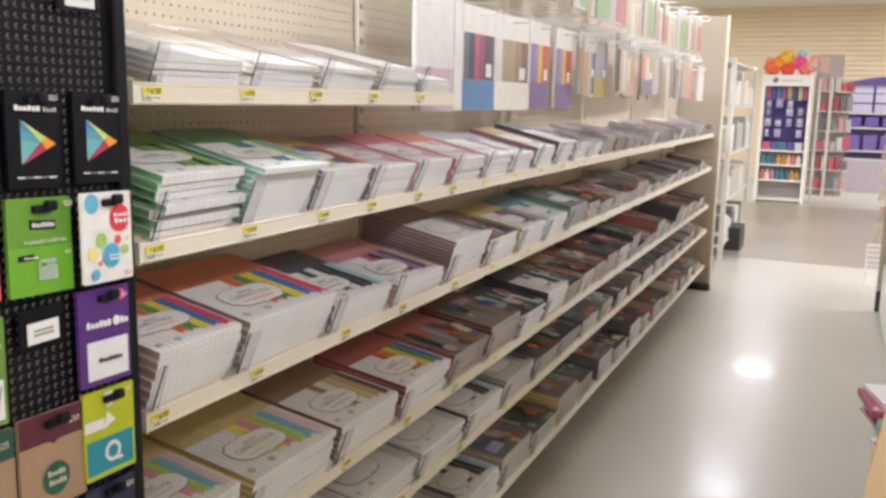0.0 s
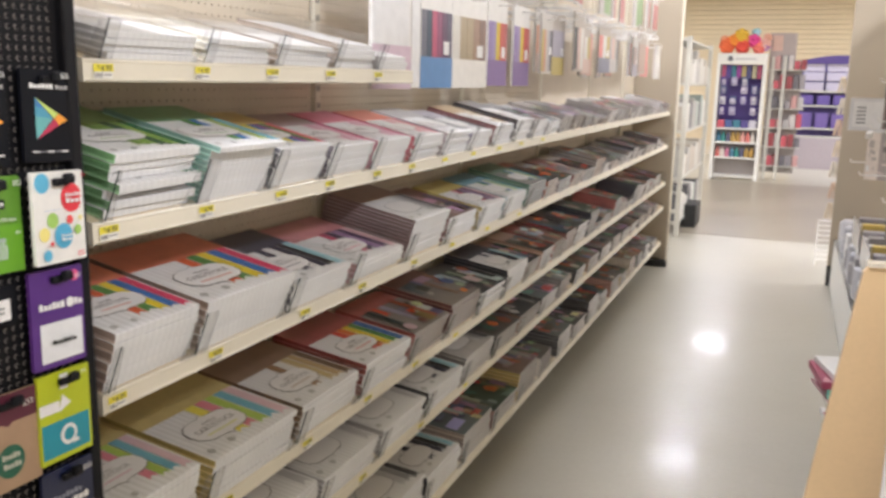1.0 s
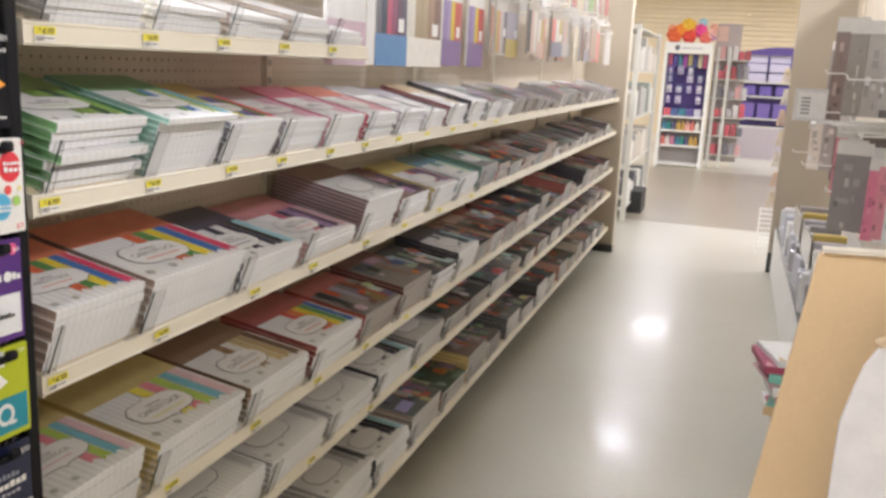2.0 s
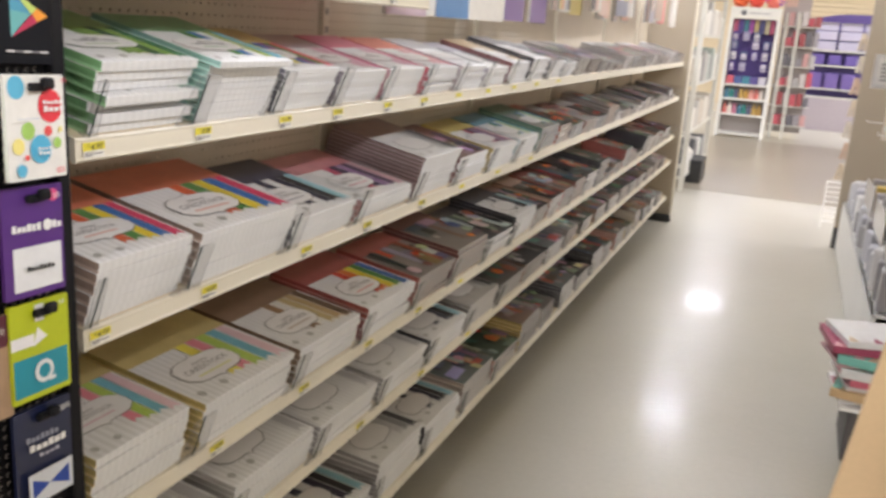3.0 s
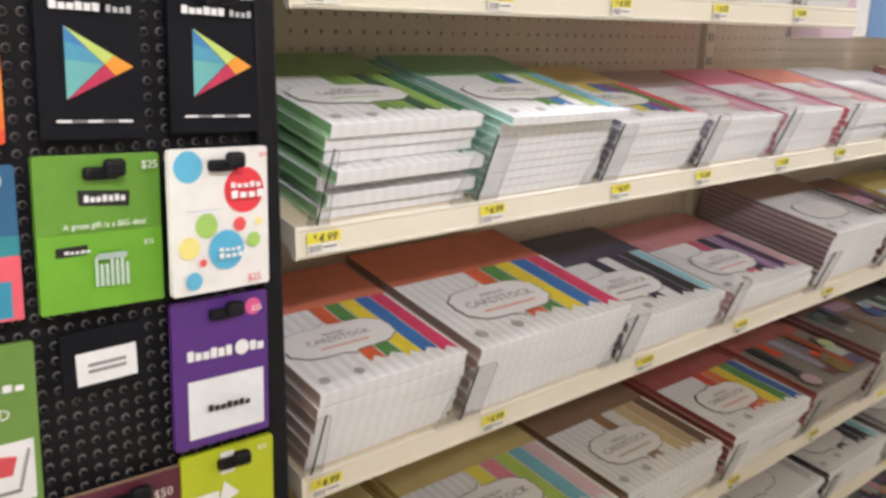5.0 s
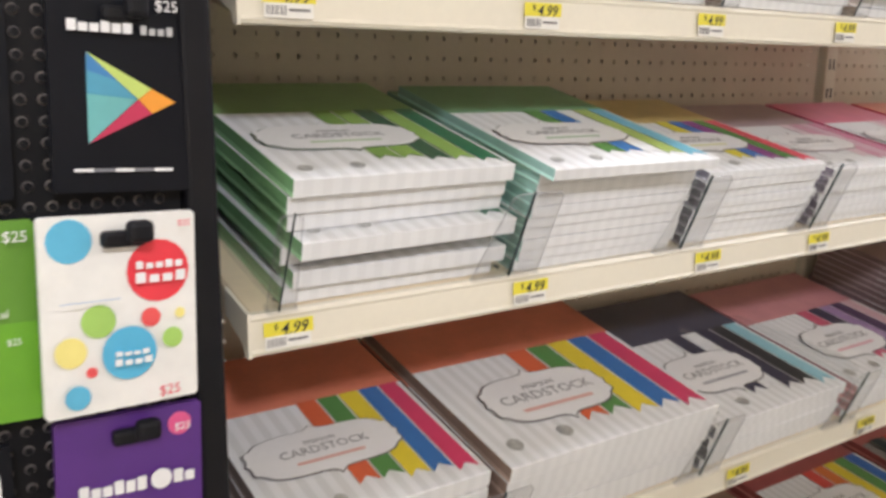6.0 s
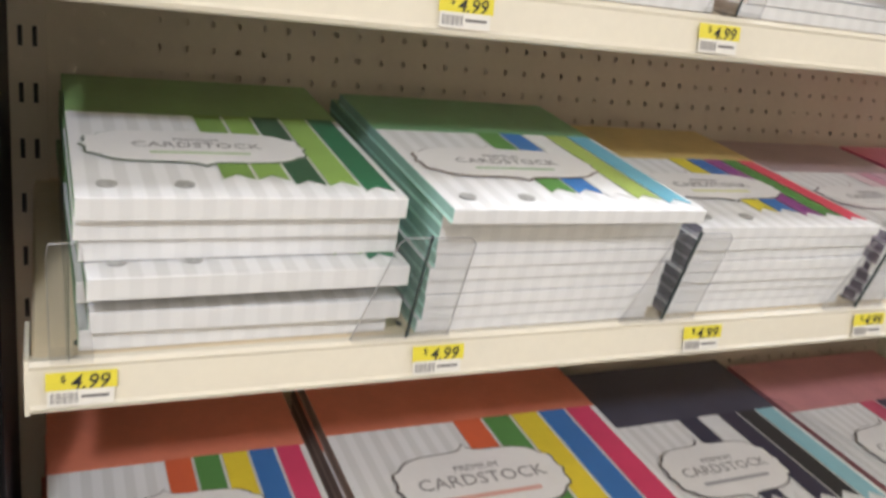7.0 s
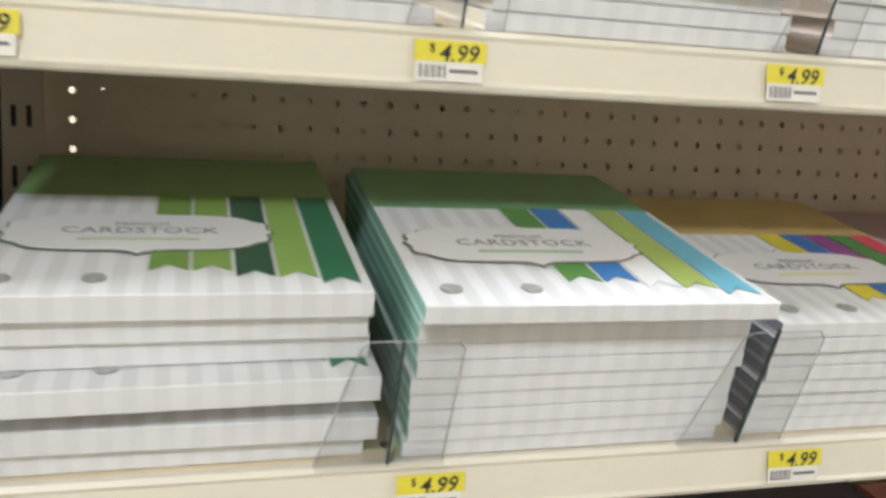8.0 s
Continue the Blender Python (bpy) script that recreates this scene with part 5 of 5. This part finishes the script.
place("emblem", slab_mesh("emblem", disc(-0.10, 2.05, 0.045, 20), 0.004, paint((0.15, 0.15, 0.17))), er, pose(0, -0.042, 0, 90))
place("header_print", slab_mesh("header_print", rect(-0.02, 0.32, 2.035, 2.06), 0.004, paint((0.5, 0.5, 0.5))), er, pose(0, -0.042, 0, 90))
box_part("back_panel", (-0.255, 0.43, 0.30, 0.33, 0.88, 1.96), paint((0.085, 0.05, 0.24), 0.5), er, 0.002)
box_part("lower_back", (-0.255, 0.43, 0.30, 0.33, 0.07, 0.88), paint((0.42, 0.38, 0.36), 0.5), er, 0.002)
for z in (0.04, 0.36, 0.62, 0.86):
    box_part("shelf", (-0.255, 0.43, -0.03, 0.30, z, z + 0.03), WHITE, er, 0.004)
BOT = bpy.data.meshes.new("bottle")
bm = bmesh.new()
bmesh.ops.create_cone(bm, cap_ends=True, segments=12, radius1=0.035, radius2=0.035, depth=0.09, matrix=pose(0, 0, 0.045))
bmesh.ops.create_cone(bm, cap_ends=True, segments=12, radius1=0.033, radius2=0.014, depth=0.025, matrix=pose(0, 0, 0.1025))
bmesh.ops.create_cone(bm, cap_ends=True, segments=12, radius1=0.015, radius2=0.013, depth=0.035, matrix=pose(0, 0, 0.1325))
bm.to_mesh(BOT)
bm.free()


def bottle(x, y, z, c, s=1.0, label="small coloured plastic paint bottle", group="paint bottles"):
    me = art(("bot", c), lambda: (lambda q: (q.materials.append(paint(c, 0.3)), q)[1])(BOT.copy()))
    tagged(place("bottle", me, None, pose(x, y, z) @ Matrix.Diagonal((s, s, s, 1))), label, "bottle", group)


JARS = ((0.62, 0.18, 0.16), (0.72, 0.66, 0.6), (0.55, 0.2, 0.3), (0.08, 0.2, 0.3), (0.05, 0.26, 0.24), (0.12, 0.12, 0.2), (0.5, 0.33, 0.1), (0.46, 0.28, 0.08), (0.75, 0.4, 0.35))
for z, ofs in ((0.39, 0), (0.65, 3)):
    for k in range(8):
        bottle(-0.20 + 0.08 * k, 14.64, z, JARS[(k + ofs) % 9], 1.15)
for r, z in enumerate((1.10, 1.28, 1.46, 1.60)):
    for k in range(4):
        if (r + k * 2) % 5 == 4:
            continue
        root = empty("blister_pack", pose(-0.24 + 0.17 * k, 14.68, z) @ pose(0, 0, 0, 90), "white and purple hanging blister pack", "blister pack", "blister packs")
        hh, ww = rng.uniform(0.10, 0.135), rng.uniform(0.05, 0.085)
        place("card", slab_mesh("card", rect(0.0, 0.11, 0.0, 0.15), 0.004, paint(((0.12, 0.08, 0.30), (0.30, 0.26, 0.42), (0.10, 0.12, 0.26))[(r + k) % 3], 0.4)), root)
        part("blister", box_bm(0.055 - ww / 2, 0.055 + ww / 2, 0.01, hh, 0.004, 0.035, 0.014), paint(((0.62, 0.58, 0.66), (0.46, 0.44, 0.56), (0.66, 0.64, 0.66))[(r * 2 + k) % 3], 0.25), root)
        place("print", slab_mesh("print", rect(0.055 - ww * 0.3, 0.055 + ww * 0.3, hh * 0.25, hh * 0.5), 0.002, paint((0.25, 0.2, 0.36), 0.4)), root, pose(0, 0, 0.035))
TOPS = ((0.5, 0.1, 0.2), (0.10, 0.07, 0.3), (0.05, 0.2, 0.25), (0.3, 0.06, 0.3), (0.45, 0.35, 0.15), (0.07, 0.07, 0.2), (0.5, 0.45, 0.3))
for k in range(8):
    tagged(part("marker_set", box_bm(-0.24 + 0.083 * k, -0.17 + 0.083 * k, 14.72, 14.76, 1.72, 1.94, 0.008), paint(TOPS[k % 7], 0.4)), "tall coloured pen set on the endcap", "pen set", "pen sets")
for k in range(5):
    c = ((0.62, 0.12, 0.16), (0.08, 0.12, 0.3), (0.06, 0.22, 0.3), (0.10, 0.08, 0.26), (0.6, 0.58, 0.66))[k]
    tagged(part("craft_box", box_bm(-0.24 + 0.13 * k, -0.12 + 0.13 * k, 14.63, 14.74, 0.89, 1.02, 0.01), paint(c, 0.4)), "small coloured craft box on the endcap shelf", "box", "craft boxes")

# paper pompoms on top of the endcap
top_board = box_part("top_board", (-0.31, 0.50, -0.05, 0.45, 2.12, 2.14), WHITE, er, 0.003)


def pompom(x, y, z, r, c):
    bm = bmesh.new()
    bmesh.ops.create_icosphere(bm, subdivisions=3, radius=r)
    for v in bm.verts:
        v.co *= 1 + 0.16 * noise.noise(v.co * 26 / (r * 8)) + 0.10 * math.sin(v.co.z / r * 9 + v.co.x / r * 5)
    tagged(part("paper_pompom", bm, paint(c, 0.8, 0.15), None, "", pose(x, y, z)), "round tissue paper pompom on top of the rack", "pompom", "paper pompoms")


for x, z, r, c in ((-0.19, 2.27, 0.13, (0.80, 0.16, 0.06)), (0.06, 2.26, 0.12, (0.78, 0.10, 0.07)), (0.03, 2.44, 0.12, (0.78, 0.50, 0.06)), (-0.08, 2.36, 0.11, (0.85, 0.30, 0.05)), (0.24, 2.36, 0.11, (0.78, 0.08, 0.32)), (0.33, 2.25, 0.11, (0.80, 0.20, 0.16)), (0.42, 2.28, 0.09, (0.34, 0.12, 0.5)), (0.27, 2.50, 0.07, (0.35, 0.6, 0.7)), (0.46, 2.41, 0.07, (0.75, 0.4, 0.3)), (0.42, 2.30, 0.10, (0.75, 0.42, 0.36)), (0.14, 2.36, 0.08, (0.80, 0.30, 0.10)), (-0.24, 2.38, 0.07, (0.80, 0.35, 0.2))):
    pompom(x, 14.8, z - 0.005, r, c)
po = box_part("poster", (0.50, 0.92, 15.1, 15.12, 1.95, 2.50), paint((0.42, 0.37, 0.36), 0.5), None, 0.003)
tagged(po, "grey picture poster board above the racks", "poster")
box_part("picture", (0.53, 0.70, 15.092, 15.1, 2.2, 2.46), paint((0.62, 0.45, 0.38), 0.5), po, 0.001)

# second and third racks, further right
r2 = empty("display_rack", pose(0, 15.0, 0), "white metal rack with red goods", "display rack")
for x in (0.55, 0.74):
    box_part("post", (x, x + 0.05, 0.0, 0.06, 0, 2.1), SHADED_WHITE, r2, 0.004)
box_part("back_panel", (0.50, 1.05, 0.24, 0.27, 0.1, 2.05), paint((0.42, 0.38, 0.36), 0.5), r2, 0.002)
for k in range(6):
    box_part("shelf", (0.48, 1.12, 0.02, 0.24, 0.22 + 0.33 * k, 0.24 + 0.33 * k), SHADED_WHITE, r2, 0.003)
    for j in range(5):
        c = ((0.52, 0.10, 0.13), (0.56, 0.32, 0.31), (0.34, 0.07, 0.08), (0.46, 0.44, 0.44), (0.16, 0.15, 0.17), (0.60, 0.56, 0.55), (0.30, 0.28, 0.30))[(k * 3 + j * (2 if j else 1)) % 7 if j else (0, 2, 0, 4, 0, 1)[k]]
        x = 0.60 + 0.105 * j
        tagged(part("goods_box", box_bm(x, x + 0.09, 15.03, 15.15, 0.242 + 0.33 * k, 0.36 + 0.33 * k + rng.uniform(0.0, 0.13), 0.01), paint(c, 0.4)), "red, grey and pale packets on the rack shelf", "packet", "packets on the rack")
r3 = empty("purple_display", pose(0, 17.5, 0), "purple display unit with white shelves of boxes", "display rack")
box_part("back_panel", (1.0, 2.4, 0.3, 0.33, 0.55, 2.12), paint((0.10, 0.07, 0.26), 0.5), r3, 0.003)
hd = [(1.0, 2.05)] + [(1.0 + 0.7 * k / 8, 2.10 + 0.11 * math.sin(math.pi * k / 16)) for k in range(9)] + [(2.4, 2.21), (2.4, 2.05)]
place("header", slab_mesh("header", hd, 0.03, paint((0.08, 0.05, 0.2), 0.5)), r3, pose(0, 0.0, 0, 90))
for z in (0.62, 0.78, 1.22, 1.50):
    box_part("shelf", (1.0, 2.4, 0.0, 0.3, z, z + 0.03), SHADED_WHITE, r3, 0.003)
box_part("base", (1.0, 2.4, 0.0, 0.3, 0.0, 0.62), paint((0.42, 0.37, 0.40), 0.5), r3, 0.004)
for r, z in enumerate((1.53, 1.72, 1.90)):
    for k in range(3):
        tagged(part("white_box", box_bm(1.08 + 0.42 * k, 1.46 + 0.42 * k, 17.5, 17.7, z, z + 0.165, 0.01), paint((0.46, 0.43, 0.54), 0.4)), "pale lavender storage box on the display", "box", "storage boxes")
for k in range(4):
    tagged(part("purple_bag", box_bm(1.06 + 0.3 * k, 1.30 + 0.3 * k, 17.52, 17.7, 1.252, 1.46, 0.03), paint((0.12, 0.08, 0.30), 0.4)), "purple soft craft bag on the display shelf", "bag", "craft bags")
    tagged(part("picture_box", box_bm(1.06 + 0.3 * k, 1.30 + 0.3 * k, 17.52, 17.56, 0.812, 1.10, 0.01), paint((0.15, 0.10, 0.32), 0.4)), "purple picture box with pale rim", "box", "picture boxes")

# tasselled goods and wire basket on the far end of the aisle shelving
for k in range(7):
    z = 0.55 + 0.17 * k
    bm = bmesh.new()
    for j in range(9):
        a = j * 0.7
        rod_bm([(0.012 * math.cos(a), 0.012 * math.sin(a), 0.13), (0.035 * math.cos(a), 0.035 * math.sin(a), 0.0)], 0.006, bm, 5)
    tagged(part("cream_tassel", bm, paint(((0.68, 0.58, 0.44), (0.64, 0.48, 0.36), (0.7, 0.64, 0.54))[k % 3], 0.8, 0.15), None, "", pose(1.345 + 0.012 * (k % 2), 6.637, z)), "cream tassel hanging on the end of the shelving", "tassel", "tassels")
wb = empty("wire_basket", pose(0, 0, 0), "white wire basket standing on the floor", "basket")
for k in range(9):
    part("wire", rod_bm([(1.30, 7.4, 0.06 + 0.045 * k), (1.55, 7.4, 0.06 + 0.045 * k)], 0.005, None, 5), WIRE, wb)
for x in (1.30, 1.42, 1.55):
    part("post", rod_bm([(x, 7.4, 0.0), (x, 7.4, 0.43)], 0.006, None, 5), WIRE, wb)
